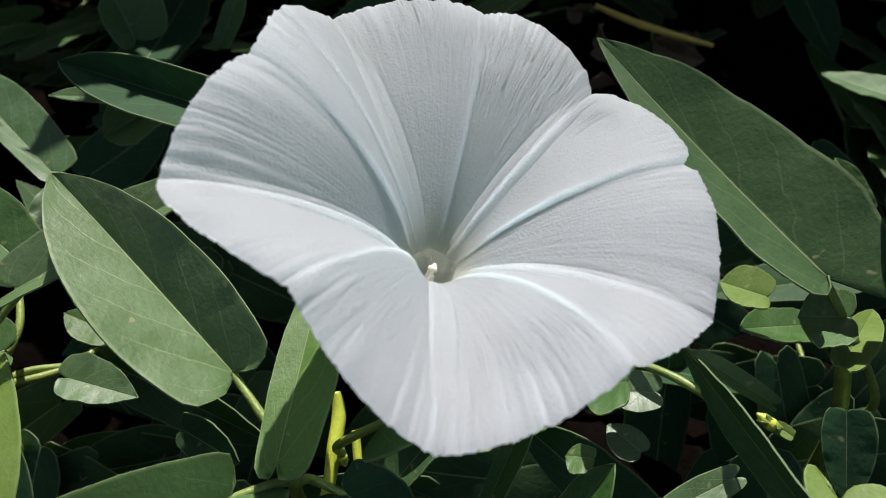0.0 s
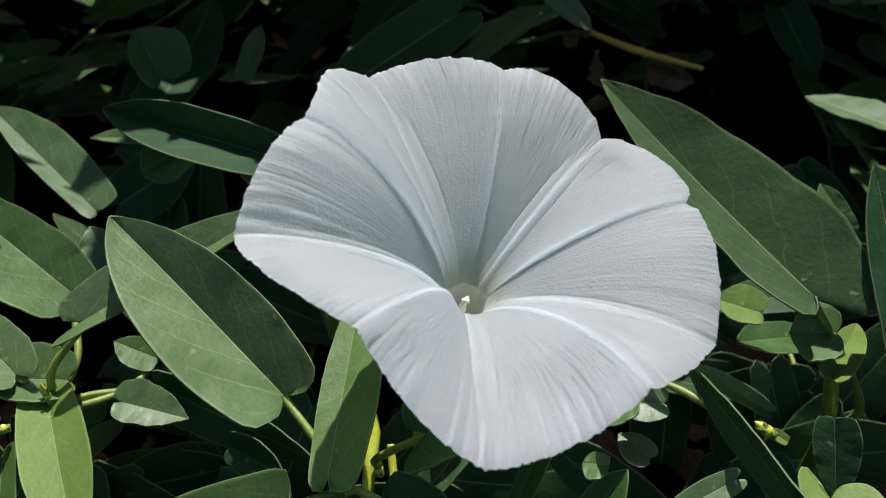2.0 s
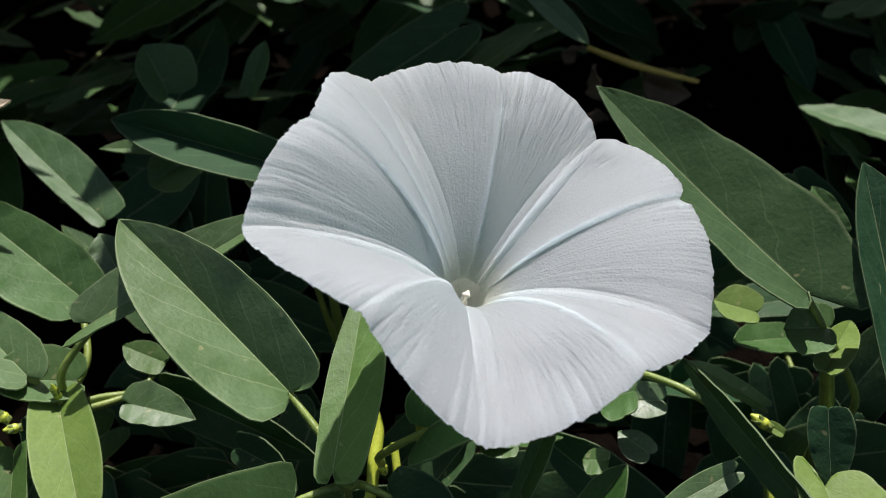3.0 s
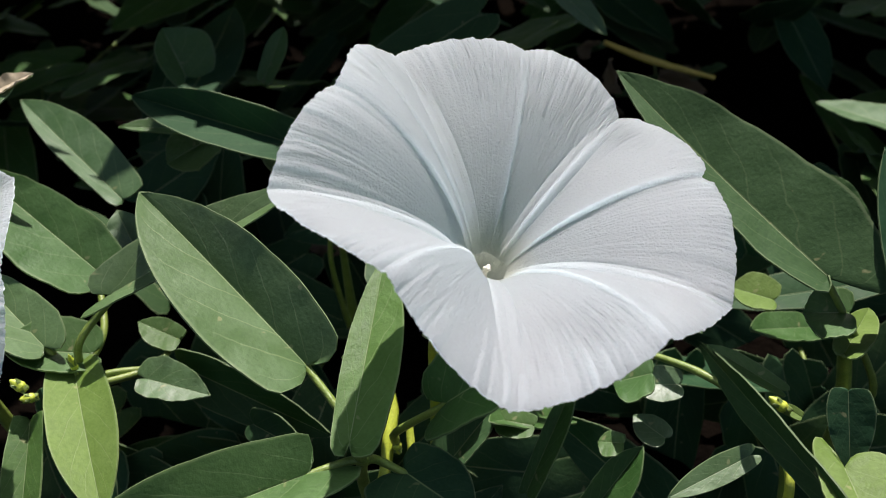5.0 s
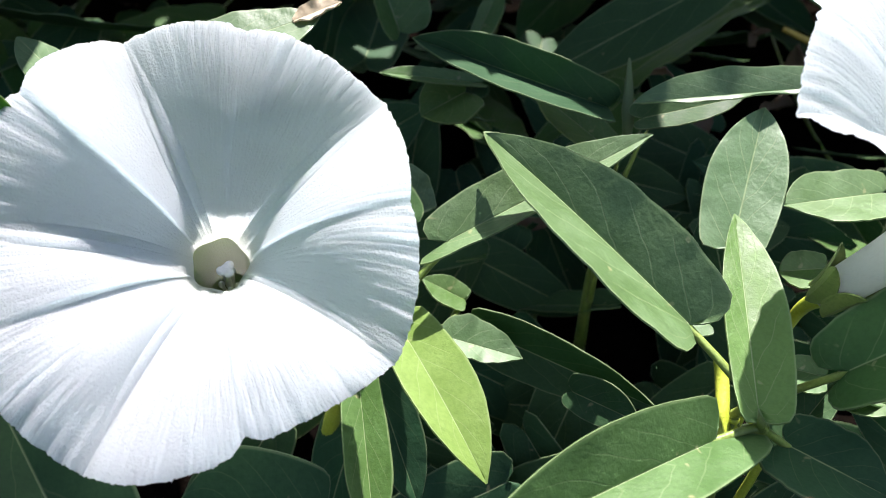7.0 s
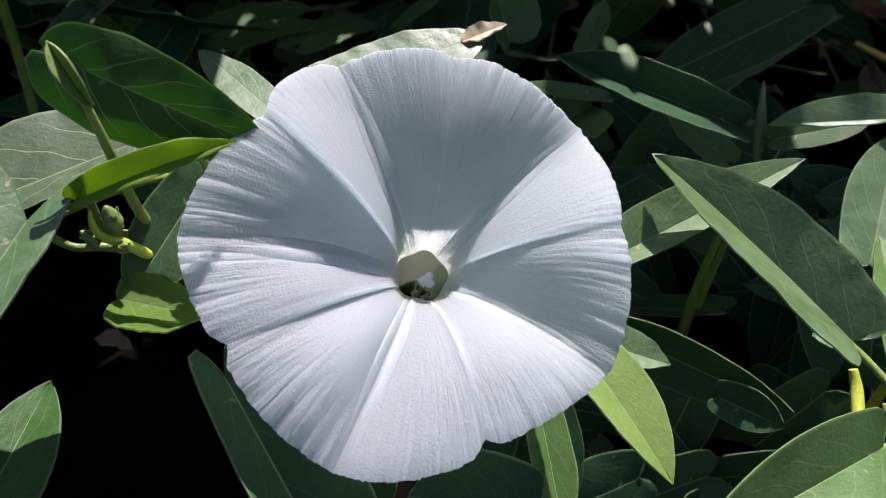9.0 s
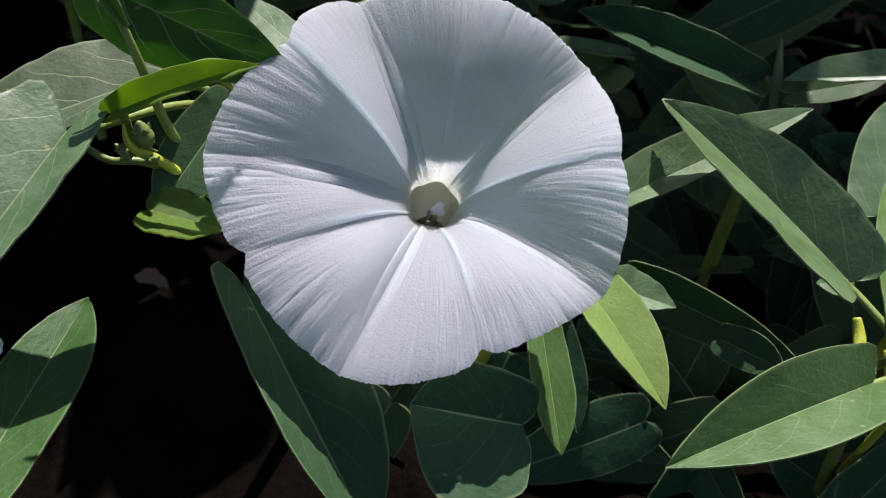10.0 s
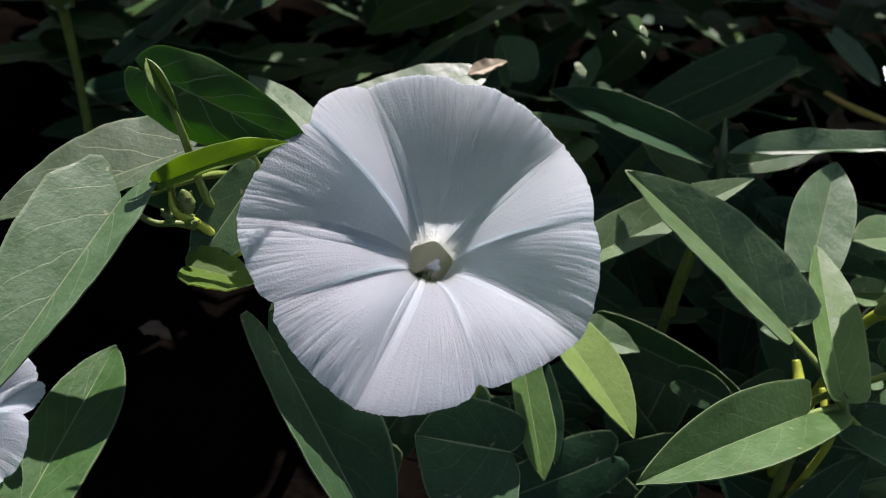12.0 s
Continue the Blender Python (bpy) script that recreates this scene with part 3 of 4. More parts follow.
leaf(upper, (-11.96, 11.11, 8.37), (-9.04, 12.57, 9.17), (-0.07, -0.37, 0.93), 0.67, 0.93, 0.45, fold=5, lobe=0.02, label='pale leaf with a withered brown tip', mat=LEAF_GREY)
leaf(upper, (-12.19, 9.94, 8.36), (-14.18, 11.80, 8.63), (-0.05, -0.19, 0.98), 0.38, 0.38, 0.50, fold=4, mat=LEAF_GREY)
# bright leaf added for the sunlit lower end of the dark leaf above
leaf(upper, (-13.59, 6.02, 7.62), (-12.51, 6.12, 7.39), (0.21, -0.02, 0.98), 0.45, 0.76, 0.37, fold=20, lobe=0.06, mat=LEAF_GLOW, stalk=(-12.90, 9.30, 6.00))
behind = vine_thing("vine behind the flowers, some leaves coloured dark for the shade")
leaf(behind, (-3.75, 13.68, 7.28), (-7.60, 14.06, 8.25), (0.16, -0.66, 0.74), 0.74, 0.44, 0.51, fold=48, lobe=0.03, mat=LEAF_SHADED)
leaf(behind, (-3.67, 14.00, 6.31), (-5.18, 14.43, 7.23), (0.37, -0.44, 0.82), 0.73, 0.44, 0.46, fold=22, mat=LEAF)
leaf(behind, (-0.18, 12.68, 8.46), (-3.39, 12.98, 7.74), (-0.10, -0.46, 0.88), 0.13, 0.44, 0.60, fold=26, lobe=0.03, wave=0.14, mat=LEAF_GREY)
leaf(behind, (-3.14, 13.02, 7.43), (-1.27, 13.46, 7.82), (-0.05, -0.50, 0.86), 0.40, 0.36, 0.45, fold=14, mat=LEAF_SHADED)
leaf(behind, (-0.79, 20.21, 7.70), (-4.81, 19.59, 5.17), (0.05, -0.62, 0.78), 0.95, 0.85, 0.40, fold=12, mat=LEAF_SHADED)
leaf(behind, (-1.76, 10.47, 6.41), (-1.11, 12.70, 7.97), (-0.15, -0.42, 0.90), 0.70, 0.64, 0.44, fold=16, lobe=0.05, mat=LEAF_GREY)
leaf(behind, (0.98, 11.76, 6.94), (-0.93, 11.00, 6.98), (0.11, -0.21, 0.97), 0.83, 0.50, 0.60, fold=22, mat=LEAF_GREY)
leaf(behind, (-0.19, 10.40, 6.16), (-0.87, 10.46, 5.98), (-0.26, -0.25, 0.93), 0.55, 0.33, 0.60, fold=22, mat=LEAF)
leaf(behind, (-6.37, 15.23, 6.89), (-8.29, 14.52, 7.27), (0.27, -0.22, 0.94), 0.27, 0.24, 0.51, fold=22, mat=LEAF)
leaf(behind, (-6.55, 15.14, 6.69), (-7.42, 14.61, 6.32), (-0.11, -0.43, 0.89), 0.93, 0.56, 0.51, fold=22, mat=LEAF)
right = vine_thing("vine with a long blistered leaf beside the tilted flower")
blistered = leaf(right, (5.43, 9.83, 7.37), (2.26, 14.26, 8.92), (-0.10, -0.38, 0.92), 0.74, 1.08, 0.17, fold=28, lobe=(0.05, 0.15), bend=-0.02, wave=0.07, mat=LEAF_SHADED, stalk=(7.00, 11.00, 3.00), notch=0.30)
leaf(right, (6.52, 12.30, 4.22), (5.02, 11.51, 4.75), (0.34, -0.02, 0.94), 0.57, 0.34, 0.60, fold=24, lobe=0.04, mat=LEAF)
leaf(right, (5.71, 9.06, 6.42), (6.73, 10.77, 6.00), (0.12, 0.17, 0.98), 0.26, 0.33, 0.28, fold=27.2, mat=LEAF_YOUNG)
leaf(right, (5.89, 9.71, 6.73), (5.23, 9.86, 6.56), (-0.29, -0.19, 0.94), 0.75, 0.45, 0.54, fold=23.2, mat=LEAF)
leaf(right, (5.05, 6.72, 6.34), (5.18, 4.85, 6.32), (-0.10, -0.20, 0.97), 0.72, 0.46, 0.30, fold=14, lobe=(0.10, 0.30), mat=LEAF_YOUNG)
# dark leaf; its lower end stands in for a shadow on the lime leaf
leaf(right, (5.28, 7.76, 6.84), (5.33, 7.03, 5.91), (-0.30, -0.90, 0.20), 0.36, 0.30, 0.28, fold=16, lobe=0.04, mat=LEAF_SHADED)
leaf(right, (4.19, 7.93, 5.13), (2.86, 7.23, 4.87), (0.05, -0.50, 0.86), 0.22, 0.24, 0.35, fold=14, mat=LEAF_GREY)
leaf(right, (4.95, 8.20, 5.80), (4.66, 8.39, 5.87), (-0.10, -0.40, 0.91), 0.11, 0.10, 0.45, fold=20, lobe=0.02, mat=LEAF_YOUNG)
leaf(right, (4.79, 6.38, 6.23), (3.70, 10.24, 5.54), (-0.55, -0.80, 0.15), 0.34, 0.38, 0.42, fold=16, mat=LEAF_SHADED)
browned = leaf(right, (4.83, 9.06, 5.58), (3.71, 9.77, 5.86), (0.05, -0.30, 0.95), 0.20, 0.18, 0.53, fold=22.4, mat=LEAF, label="small leaf with a browned patch")
leaf(right, (3.33, 9.60, 5.04), (2.53, 9.68, 4.93), (-0.10, -0.40, 0.91), 0.36, 0.34, 0.40, fold=14, mat=LEAF_GREY)
leaf(right, (3.13, 9.07, 4.24), (2.64, 9.54, 4.28), (0.05, -0.45, 0.89), 0.34, 0.25, 0.30, fold=14, mat=LEAF_GREY)
leaf(right, (5.35, 11.62, 5.44), (4.62, 11.91, 5.48), (-0.05, -0.26, 0.97), 0.48, 0.42, 0.53, fold=22.4, mat=LEAF_YOUNG)
leaf(right, (7.12, 12.98, 6.49), (6.60, 13.59, 7.08), (0.14, -0.62, 0.77), 0.35, 0.21, 0.53, fold=22.4, mat=LEAF)
leaf(right, (1.66, 7.83, 3.23), (2.62, 8.34, 4.80), (-0.61, -0.57, 0.56), 0.29, 0.48, 0.60, fold=26.8, lobe=0.1, mat=LEAF_MID)
leaf(right, (1.22, 10.26, 3.39), (0.02, 8.57, 4.97), (0.49, 0.38, 0.78), 0.57, 0.34, 0.60, fold=22.4, mat=LEAF)
leaf(right, (10.38, 17.41, 5.90), (8.63, 20.76, 5.23), (-0.08, 0.15, 0.98), 0.50, 0.83, 0.60, fold=8, mat=LEAF_GREY)
leaf(right, (6.70, 8.03, 6.55), (6.32, 11.18, 9.04), (-0.10, -0.86, 0.50), 0.40, 0.66, 0.55, fold=24, mat=LEAF_SHADED)
leaf(behind, (-8.40, 18.99, 6.44), (-8.91, 19.32, 7.62), (0.59, -0.68, 0.44), 0.57, 0.95, 0.50, fold=22, mat=LEAF)
leaf(behind, (-6.44, 19.62, 6.20), (-5.95, 20.30, 7.33), (-0.17, -0.81, 0.56), 0.25, 0.40, 0.53, fold=22, mat=LEAF)
leaf(behind, (1.23, 21.36, 8.20), (2.70, 20.45, 7.18), (-0.20, -0.62, 0.76), 0.34, 0.30, 0.45, fold=20, wave=0.10, mat=LEAF_GREY)

# ---- the two large flowers and their stems ----
def flower(label, throat, axis, creases, foot, neck, foot_r, rise, flare, seed, inner=THROAT, cols=1440, belly=()):
    ob = tagged(new("white_flower"), label, "flower", "white funnel flowers")
    corolla(ob, throat, axis, creases, neck, rise=rise, flare=flare, seed=seed, cols=cols, belly=belly)
    floral_tube(ob, throat, foot, axis, neck, foot_r, inner)
    calyx(ob, foot, Vector(throat) - Vector(foot), foot_r)
    return ob


tilted = flower("large white funnel flower with pleated petals, open sideways", (-0.05, 8.25, 8.5), (0.30, -0.113, 0.947),
                [(25.2, 3.11, 1.73, 0.05, 0.11, 0.17, 0.07, 0.06), (58.4, 3.18, 1.46, 0.0, 0.10, 0.21, 0.16, -0.05), (91.4, 3.22, 1.81, 0.06, 0.05, 0.09, 0.11, 0.03),
                 (126.0, 3.46, 1.27, 0.0, 0.0, 0.0, 0.07, 0.02), (141.7, 3.40, 1.66, 0.012, 0.01, -0.20, 0.15, -0.04), (163.9, 2.90, 1.82, 0.06, 0.04, -0.05, 0.20, -0.05),
                 (198.1, 3.35, 1.30, 0.0, 0.01, 0.08, 0.17, 0.06), (235.3, 2.88, 1.77, 0.06, 0.01, -0.01, -0.04, 0.02), (270.3, 3.33, 1.18, 0.0, -0.02, -0.01, -0.03, 0.0),
                 (306.2, 2.91, 1.80, 0.05, 0.05, -0.09, -0.01, 0.03), (341.1, 3.11, 1.38, 0.0, -0.02, -0.06, 0.14, -0.05)],
                (-0.77, 8.80, 6.75), 0.30, 0.27, 1.6, 0.42, 2, PALE_THROAT)
stamens(tilted, (-0.05, 8.25, 8.5), (0.30, -0.113, 0.947), (-0.77, 8.80, 6.75), -0.02, 0.8)
rod(tilted, "peduncle", [(-0.77, 8.80, 6.75), (-0.95, 9.15, 6.1), (-1.0, 9.6, 4.2), (-1.1, 10.0, 0.0)], (0.15, 0.10, 0.10, 0.12), STEM_YELLOW)

facing = flower("large white open funnel flower with pleated petals and crinkled rim", (-9.69, 7.89, 7.10), (0.149, -0.56, 0.815),
                [(13.1, 2.57, 1.89, 0.06, 0.02, -0.08, 0.2, 0.06), (49.1, 3.07, 1.14, 0, -0.02, -0.07, 0.25, 0), (91, 3.01, 1.52, 0.06, 0.08, -0.02, 0.14, 0),
                 (122.6, 3.25, 1.05, 0, 0.02, 0.16, 0.1, -0.04), (151.8, 2.93, 1.82, 0.07, 0.03, 0.05, 0.04, -0.05), (188, 3.45, 1.39, 0, 0, -0, -0, 0.04),
                 (214.5, 3.2, 1.31, 0.08, 0.13, 0, 0.04, -0.06), (253.9, 3.26, 1.05, 0, -0.02, 0.07, 0.11, 0.07), (289.1, 2.84, 1.63, 0.07, 0.15, -0.1, 0.07, 0.05),
                 (330.1, 2.93, 1.38, 0, 0.02, -0.02, 0.12, -0.05)],
                (-9.95, 9.1, 5.4), 0.40, 0.30, 1.75, 0.40, 7, belly=(0.06, 0.0, 0.0, 0.04, 0.06, 0.10, 0.26, 0.08, 0.18, 0.10))
stamens(facing, (-9.61, 7.89, 7.0), (0.149, -0.56, 0.815), (-9.95, 9.1, 5.4), 0.03, 1.7)
rod(facing, "peduncle", [(-9.95, 9.1, 5.4), (-10.2, 9.6, 4.6), (-10.3, 10.2, 3.2), (-10.2, 10.6, 1.0)], (0.16, 0.12, 0.13, 0.15), STEM)

ROUND = [(k * 36 + 8, 2.6 if k % 2 else 2.3, 0.9 if k % 2 else 1.4, 0.0 if k % 2 else 0.14, 0.05, 0.12, 0.05, 0.0 if k % 2 else 0.04) for k in range(10)]
low = flower("white funnel flower low among the leaves", (-17.75, 4.9, 3.75), (0.1, -0.25, 0.95), [(c[0], c[1] * 0.64, *c[2:]) for c in ROUND], (-18.8, 5.5, 1.6), 0.42, 0.32, 2.3, 0.4, 12, cols=480)
rod(low, "peduncle", [(-18.8, 5.5, 1.6), (-18.5, 6.2, 0.9), (-18.6, 7.0, 0.0)], (0.16, 0.13, 0.14), STEM)
far = flower("white funnel flower far back in the foliage", (-21.2, 16.6, 9.4), (0.1, -0.5, 0.86), ROUND, (-21.2, 17.6, 7.6), 0.42, 0.32, 2.3, 0.4, 15, cols=480)
rod(far, "peduncle", [(-21.2, 17.6, 7.6), (-21.3, 18.2, 5.0), (-21.3, 18.6, 0.0)], (0.16, 0.13, 0.14), STEM)

# ---- stems ----
rod(centre, "stem", [(-1.84, 7.02, 5.75), (-2.0, 7.4, 4.8), (-1.9, 7.9, 3.2), (-1.2, 8.8, 0.0)], (0.09, 0.10, 0.12, 0.15), STEM)
rod(left, "stem", [(-7.2, 8.7, 5.5), (-7.6, 9.2, 4.7), (-8.3, 9.8, 3.0), (-9.0, 10.6, 0.0)], (0.11, 0.14, 0.16, 0.18), STEM_YELLOW)
rod(upper, "stem", [(-13.2, 8.0, 9.0), (-12.9, 9.2, 6.8), (-12.6, 10.0, 4.0), (-12.2, 10.8, 0.0)], (0.10, 0.14, 0.16, 0.18), STEM)
rod(right, "stem", [(6.2, 10.2, 5.8), (7.0, 11.0, 3.0), (7.3, 11.8, 0.0)], (0.12, 0.15, 0.17), STEM)
rod(behind, "stem", [(-3.4, 13.4, 6.3), (-3.4, 14.0, 3.0), (-3.3, 14.4, 0.0)], (0.03, 0.12, 0.16), STEM)


# the withered tip of the pale leaf
leaf(upper, (-9.5, 12.34, 9.06), (-8.72, 12.68, 9.34), (0.1, -0.3, 0.9), 0.20, 0.17, 0.35, lobe=0.0, fold=25, wave=0.2, mat=WITHERED, label="withered brown leaf tip")

# a young leaf still rolled up, on its hooked stalk, and a cluster of buds
rod(upper, "stalk", [(-13.2, 7.3, 7.4), (-13.52, 6.91, 8.44), (-13.80, 6.80, 9.60), (-14.0, 6.80, 10.25)], (0.09, 0.075, 0.065, 0.05), STEM)
leaf(upper, (-13.88, 6.80, 10.05), (-14.36, 6.95, 10.78), (0.25, -0.85, 0.45), 0.13, 0.12, 0.62, lobe=0.0, fold=50, bend=0.10, wave=0.08, mat=LEAF_YOUNG, label="young leaf still rolled up")
rod(upper, "bud_stalk", [(-13.89, 6.28, 8.84), (-13.86, 6.25, 8.6), (-13.75, 6.31, 8.4), (-13.53, 6.49, 8.17), (-13.1, 7.2, 7.2)], (0.015, 0.055, 0.065, 0.075, 0.085), STEM_YELLOW)
rod(upper, "petiole", [(-14.52, 6.24, 8.43), (-14.2, 6.3, 8.2), (-13.7, 6.5, 8.1), (-13.1, 7.3, 7.2)], (0.05, 0.055, 0.06, 0.07), STEM)


def bud(parent, place, towards, length, width, mat):
    """A closed flower bud in its sepals."""
    d = Vector(towards).normalized()
    p = Vector(place)
    ob = rod(parent, "flower_bud", [p, p + d * length * 0.35, p + d * length * 0.7, p + d * length], (width * 0.45, width, width * 0.75, width * 0.12), mat)
    for k in range(4):
        m = leaf_mesh(length * 0.8 * CM, width * 0.55 * CM, width * 0.55 * CM, 0.4, 0.0, 25, 0.04, seed=k, rows=10, cols=2)
        s = part("sepal", m, CALYX, ob)
        turn = Matrix.Rotation(math.pi * k / 2, 4, "Z")
        s.matrix_local = Matrix.Translation(p * CM) @ d.to_track_quat("Z", "Y").to_matrix().to_4x4() @ turn @ pose(width * 0.75 * CM, 0, 0, 0, -86, 0)


bud(upper, (-13.66, 6.42, 8.45), (-0.1, -0.1, 0.8), 0.42, 0.15, CALYX)
bud(upper, (-13.85, 6.30, 8.30), (-0.5, -0.1, 0.5), 0.30, 0.09, CALYX)
bud(upper, (-13.60, 6.30, 8.25), (0.3, -0.2, 0.3), 0.26, 0.08, CALYX)
bud(left, (-7.10, 8.62, 5.62), (-0.1, 0.0, 1.0), 0.45, 0.07, STEM_YELLOW)
bud(right, (4.75, 8.2, 5.9), (-0.7, 0.3, 0.4), 0.40, 0.10, STEM_YELLOW)
rod(centre, "stem", [(-1.82, 9.43, 4.81), (-1.74, 9.17, 4.54), (-1.76, 8.68, 4.25), (-1.80, 8.23, 3.87), (-2.0, 7.9, 3.2)], (0.08, 0.12, 0.12, 0.10, 0.10), STEM_YELLOW, "bright yellow-green stem")
rod(centre, "stem", [(-1.39, 8.78, 4.67), (-1.32, 8.43, 4.34), (-1.22, 7.99, 3.97), (-1.2, 8.6, 1.5)], (0.065, 0.075, 0.075, 0.08), STEM_YELLOW)
bud(centre, (-1.62, 8.57, 4.39), (0.2, -0.2, -0.8), 0.30, 0.09, STEM_YELLOW)
bud(left, (-7.70, 8.05, 5.75), (-0.6, 0.0, 0.6), 0.32, 0.10, STEM_YELLOW)
bud(left, (-7.55, 8.05, 5.60), (-0.3, -0.3, 0.2), 0.30, 0.09, STEM_YELLOW)
bud(right, (4.80, 7.9, 5.05), (0.1, 0.0, 0.6), 0.35, 0.12, STEM_YELLOW)
rod(right, "stem", [(4.80, 7.95, 5.10), (4.82, 7.54, 4.76), (4.9, 7.6, 3.0), (5.2, 8.4, 0.0)], (0.07, 0.08, 0.10, 0.12), STEM_YELLOW)
rod(right, "stem", [(2.76, 10.13, 5.3), (3.66, 9.47, 5.46), (4.6, 8.8, 5.2), (5.2, 8.7, 4.0), (5.8, 9.2, 0.0)], (0.06, 0.07, 0.08, 0.10, 0.12), STEM)
rod(behind, "rolled_leaf", [(-3.32, 13.24, 6.8), (-3.38, 13.4, 7.4), (-3.46, 13.84, 8.26)], (0.07, 0.13, 0.02), LEAF_SHADED, "young upright leaf still rolled up")
rod(behind, "stem", [(-3.0, 13.0, 7.3), (-3.3, 12.8, 6.4), (-3.5, 12.9, 5.0), (-3.4, 13.6, 2.6)], (0.015, 0.05, 0.06, 0.08), STEM)


def mark(name, ob, place, normal, radius, mat, seed):
    """A small raised blister or dry spot of uneven outline on a leaf, place in cm."""
    bm = bmesh.new()
    verts = bmesh.ops.create_icosphere(bm, subdivisions=2, radius=radius * CM)["verts"]
    for v in verts:
        v.co *= 1 + 0.35 * noise.noise(v.co.normalized() * 1.7 + Vector((seed, 0, 0)))
        v.co.z *= 0.16
    for f in bm.faces:
        f.smooth = True
    mesh = bpy.data.meshes.new(name)
    bm.to_mesh(mesh)
    bm.free()
    spot = part(name, mesh, mat, ob)
    turn = Vector(normal).to_track_quat("Z", "Y").to_matrix().to_4x4()
    spot.matrix_local = ob.matrix_local.inverted() @ Matrix.Translation((Vector(place) + Vector(normal) * 0.012) * CM) @ turn


for k, (place, radius) in enumerate((((4.06, 12.7, 8.7), 0.10), ((4.78, 11.29, 8.06), 0.09), ((4.49, 11.48, 8.01), 0.05), ((4.59, 11.88, 8.43), 0.04), ((4.92, 10.89, 7.84), 0.03))):
    mark("blister", blistered, place, (-0.48, -0.56, 0.68), radius, BLISTER, k)
mark("brown_spot", browned, (4.25, 9.42, 5.78), (0.05, -0.30, 0.95), 0.12, BROWN_SPOT, 5)
mark("brown_spot", edge_spotted, (-9.31, 14.44, 6.1), (0.34, 0.09, 0.94), 0.11, BROWN_SPOT, 7)
for k, (place, radius) in enumerate((((-14.33, 7.30, 10.08), 0.05), ((-13.77, 7.56, 10.15), 0.04), ((-13.10, 7.57, 9.70), 0.035), ((-12.32, 7.61, 9.59), 0.06))):
    mark("blister", shone_through, place, (-0.25, -0.82, 0.5), radius, BLISTER, 11 + k)


def scrap(name, label, category, place, turn, size, mat, seed):
    """A curled dry leaf on the soil."""
    m = leaf_mesh(size * CM, size * 0.32 * CM, size * 0.28 * CM, 0.4, 0.0, 30, 0.12, 0.3, 0.25, seed, rows=16, cols=4)
    m.materials.append(mat)
    ob = tagged(new(name, m), label, category, "dry leaves on the soil")
    ob.matrix_world = pose(place[0] * CM, place[1] * CM, place[2] * CM, *turn)


for k, (x, y, z, size) in enumerate(((-17.5, 12.2, 0.8, 0.9), (-2.9, 15.6, 6.4, 0.6), (-1.9, 16.8, 6.7, 0.6), (4.0, 25.0, 2.6, 1.6), (3.4, 24.6, 4.6, 1.5), (5.2, 26.0, 3.6, 1.7), (2.4, 26.4, 4.4, 1.4), (6.8, 27.5, 3.0, 1.8), (0.5, 21.5, 3.6, 2.0), (-9.0, 18.5, 2.2, 1.6), (-5.4, 17.8, 2.6, 1.5))):
    scrap("dry_leaf", "curled brown dead leaf caught among the vines", "dry leaf", (x, y, z), (20 * k, 15, 70 * k), size, DRY, 300 + k)
straw = tagged(new("straw", tube([Vector(p) * CM for p in ((3.2, 25.6, 4.9), (4.6, 25.2, 4.5), (6.7, 24.5, 4.2))], (0.0008, 0.0013, 0.0007), 8, 12)), "dry yellow straw lying on the dark soil", "straw")
straw.data.materials.append(STRAW)

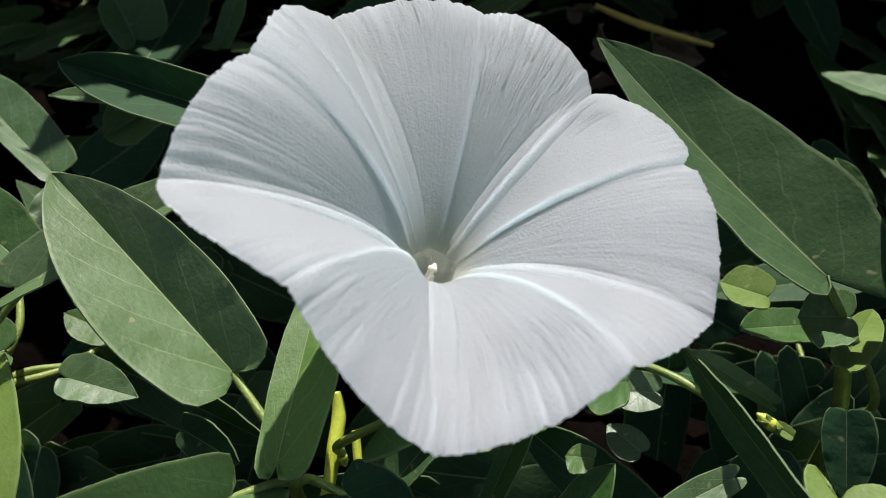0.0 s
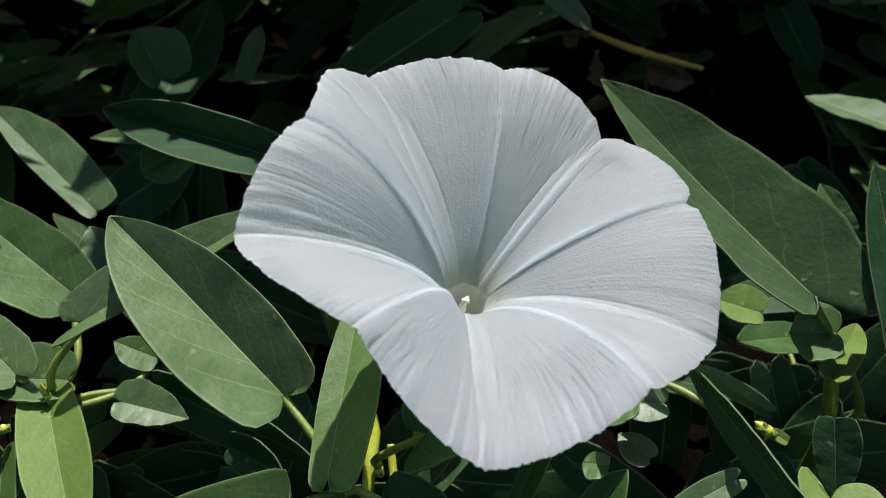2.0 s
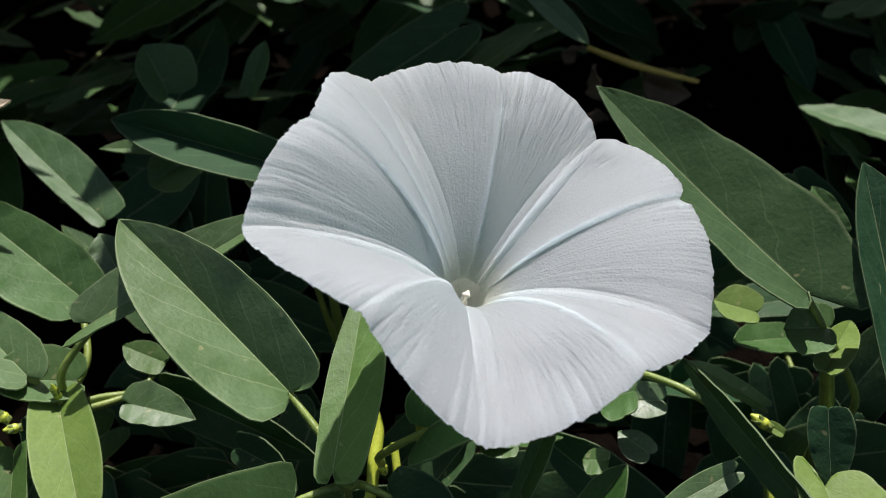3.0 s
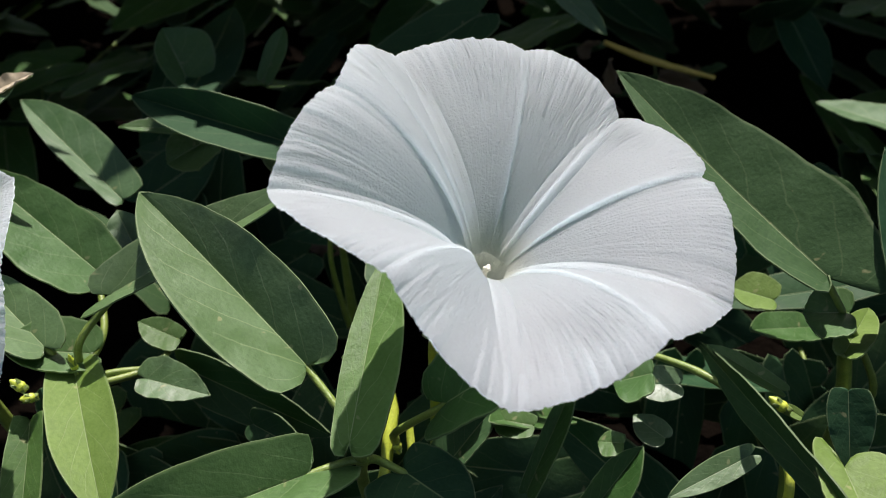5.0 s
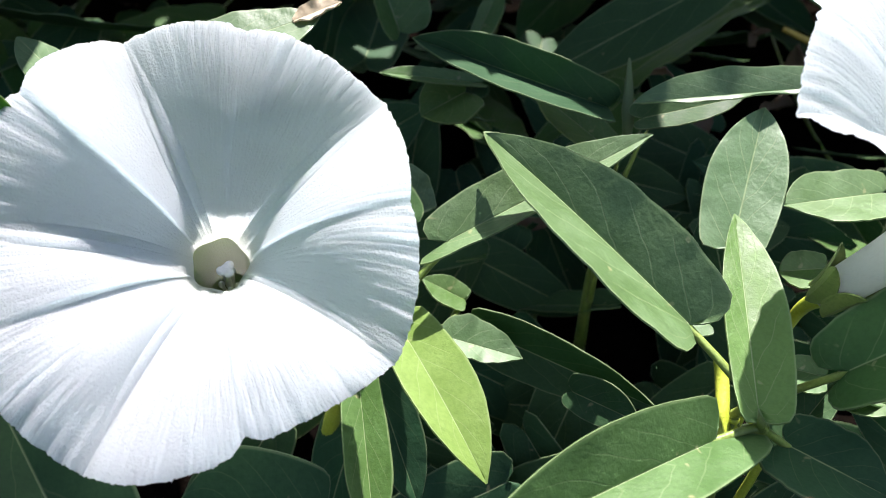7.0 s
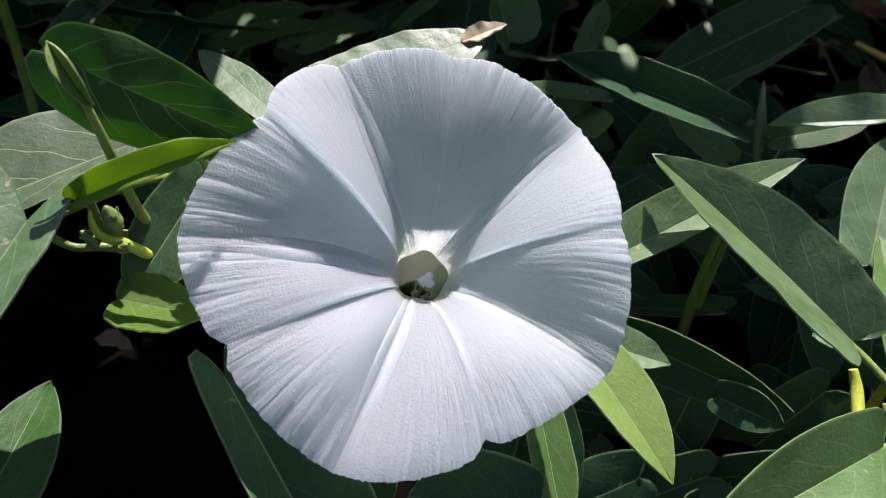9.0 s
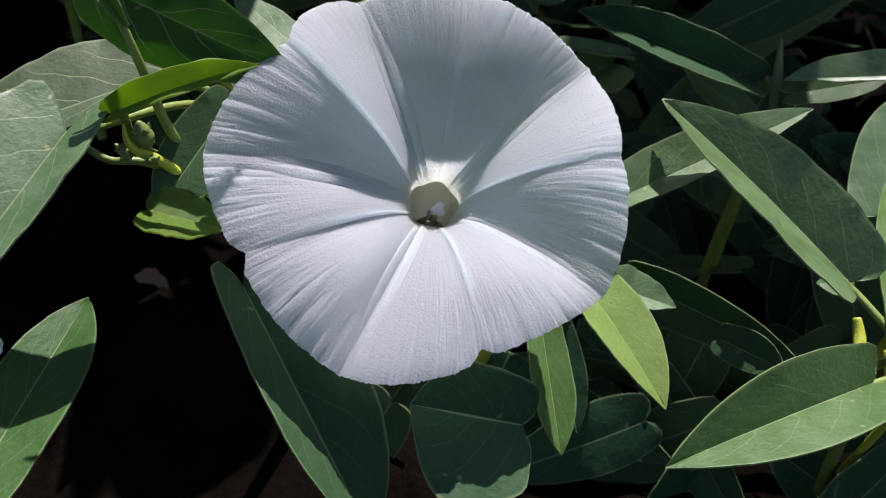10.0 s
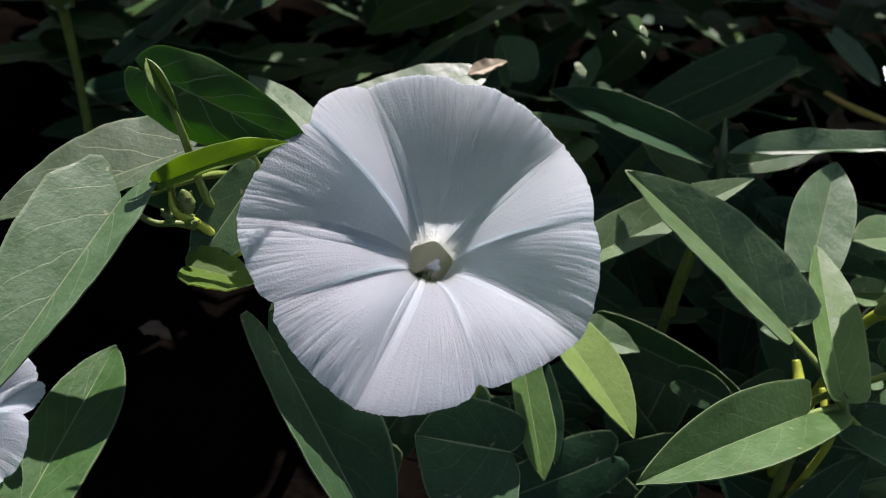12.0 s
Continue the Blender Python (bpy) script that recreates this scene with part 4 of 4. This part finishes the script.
# ---- undergrowth ----
def undergrowth():
    rng, drop = random.Random(11), random.Random(23)
    kinds = [leaf_mesh(rng.uniform(2.6, 4.2) * CM, rng.uniform(0.55, 0.85) * CM, rng.uniform(0.55, 0.85) * CM, rng.uniform(0.25, 0.4), rng.uniform(0.05, 0.15),
                       rng.uniform(4, 18), rng.uniform(-0.05, 0.05), 0.1, 0.06, 100 + k, rows=20, cols=4) for k in range(10)]
    broad = [leaf_mesh(rng.uniform(4.2, 6.0) * CM, rng.uniform(1.0, 1.5) * CM, rng.uniform(1.0, 1.5) * CM, rng.uniform(0.25, 0.4), rng.uniform(0.05, 0.15),
                       rng.uniform(4, 18), rng.uniform(-0.05, 0.05), 0.1, 0.06, 140 + k, rows=24, cols=5) for k in range(6)]
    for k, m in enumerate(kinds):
        m.materials.append((LEAF_MID, LEAF_SHADED, LEAF_SHADED)[k % 3])
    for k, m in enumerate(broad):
        m.materials.append((LEAF_SHADED, LEAF_MID, LEAF_SHADED)[k % 3])
    for v in range(8):
        thing = tagged(new("water_spinach_vine"), "low vine over the soil, its leaves coloured dark for the shade", "vine", "undergrowth vines")
        cx = -24 + 6.2 * v
        rod(thing, "stem", [(cx, 12 if cx > -11 else 19, 0.3), (cx + 1, 16 if cx > -11 else 22, 0.5), (cx - 1, 26, 0.4), (cx, 40, 0.5)], (0.06, 0.06, 0.06, 0.05), STEM)
        for i in range(64):
            x, y = cx + rng.uniform(-3.6, 3.6), 5 + 36 * rng.random() ** 1.1
            z = rng.uniform(0.6, 2.4) if y < 15 else rng.uniform(0.8, 3.0 + 0.06 * y)
            if 14 <= y < 21 and rng.random() < 0.62:
                continue
            turn = (rng.uniform(-30, 30), rng.uniform(-35, 35), rng.uniform(0, 360))
            mesh = rng.choice(kinds[1::2] if y < 15 else kinds)
            if x < -11 and y < 20 and rng.random() < 0.85 or 2 < x < 11 and 16 < y < 33 and rng.random() < 0.72:
                continue
            if y < 14:
                if -11 < x < 4 or rng.random() < 0.9:
                    continue
                z = 0.3 + 0.4 * z
            if y > 20 and i % 2:
                mesh, z = rng.choice(broad), z + rng.uniform(0.0, 2.0)
            ob = new("leaf", mesh)
            ob.parent = thing
            ob.matrix_local = pose(x * CM, y * CM, z * CM, *turn)
        for i in range(64):
            x, y, z = cx + drop.uniform(-3.4, 3.4), drop.uniform(6.5, 22.0), drop.uniform(0.3, 2.4)
            z = min(z, 0.6 + 0.26 * (y - 5)) if y < 15 else z + 1.2
            if x < -10.5 or x > 9 or x < -3 and y < 9 or drop.random() < 0.30:
                continue
            ob = new("leaf", drop.choice(kinds[1::3] + kinds[2::3]))
            ob.parent = thing
            face = Vector((drop.uniform(-0.45, 0.45), -0.86, drop.uniform(0.32, 0.56))).normalized()
            along = Vector((drop.uniform(-1, 1), drop.uniform(-0.3, 0.3), drop.uniform(-1, 0.4)))
            along = (along - face * along.dot(face)).normalized()
            ob.matrix_local = Matrix.Translation(Vector((x, y, z)) * CM) @ Matrix((along, face.cross(along), face)).transposed().to_4x4()


undergrowth()


def shade_growth():
    """Unseen higher growth behind, added to cast shade on the soil: leaves on upright stalks."""
    rng = random.Random(5)
    verts, faces = [], []

    def fan(m, length, w):
        n = len(verts)
        for x, y, z in ((0, 0, 0), (0.12, 0.8, 0.1), (0.45, 0.9, 0.12), (1, 0, 0), (0.45, -0.9, 0.12), (0.12, -0.8, 0.1), (0.4, 0, -0.05)):
            verts.append(m @ Vector((x * length, y * w, z * w * 2)))
        faces.extend((n + a, n + b, n + 6) for a, b in ((0, 1), (1, 2), (2, 3), (3, 4), (4, 5), (5, 0)))

    for i in range(7200):
        x = rng.uniform(-110, 110)
        # front edge stepped along x to set where the added shade falls
        front = 17.5 if x < -13 else 23.5 if x < -6 else 20.5 if x < 1 else 32.0 if x < 14 else 21.0
        z = rng.uniform(15, 27)
        y = front + (z - 15) * 0.66 + (150 - front) * rng.random() ** 1.9
        if y > 60 or abs(x) > 55:
            z = rng.uniform(1, 27)
        turn = (rng.uniform(-40, 40), rng.uniform(-40, 40), rng.uniform(0, 360))
        fan(pose(x * CM, y * CM, z * CM, *turn), rng.uniform(3.5, 5.5) * CM, rng.uniform(1.0, 1.6) * CM)
    for i in range(150):
        x, y, lean = rng.uniform(-110, 110), rng.uniform(62, 150), rng.uniform(-22, -4)
        n = len(verts)
        for k in range(6):
            t = k / 5
            c = Vector((x + 2 * t, y + lean * t * t, 25 * t)) * CM
            for a in range(4):
                verts.append(c + Vector((math.cos(a * 1.5708), math.sin(a * 1.5708), 0)) * (0.0016 - 0.001 * t))
        for k in range(5):
            for a in range(4):
                p, q = n + 4 * k + a, n + 4 * k + (a + 1) % 4
                faces.append((p, q, q + 4, p + 4))
    mesh = bpy.data.meshes.new("shade_growth")
    mesh.from_pydata(verts, [], faces)
    mesh.materials.append(LEAF_SHADED)
    tagged(new("foliage", mesh), "unseen taller growth behind the vines, added to shade the soil", "foliage", kind="stuff")


shade_growth()
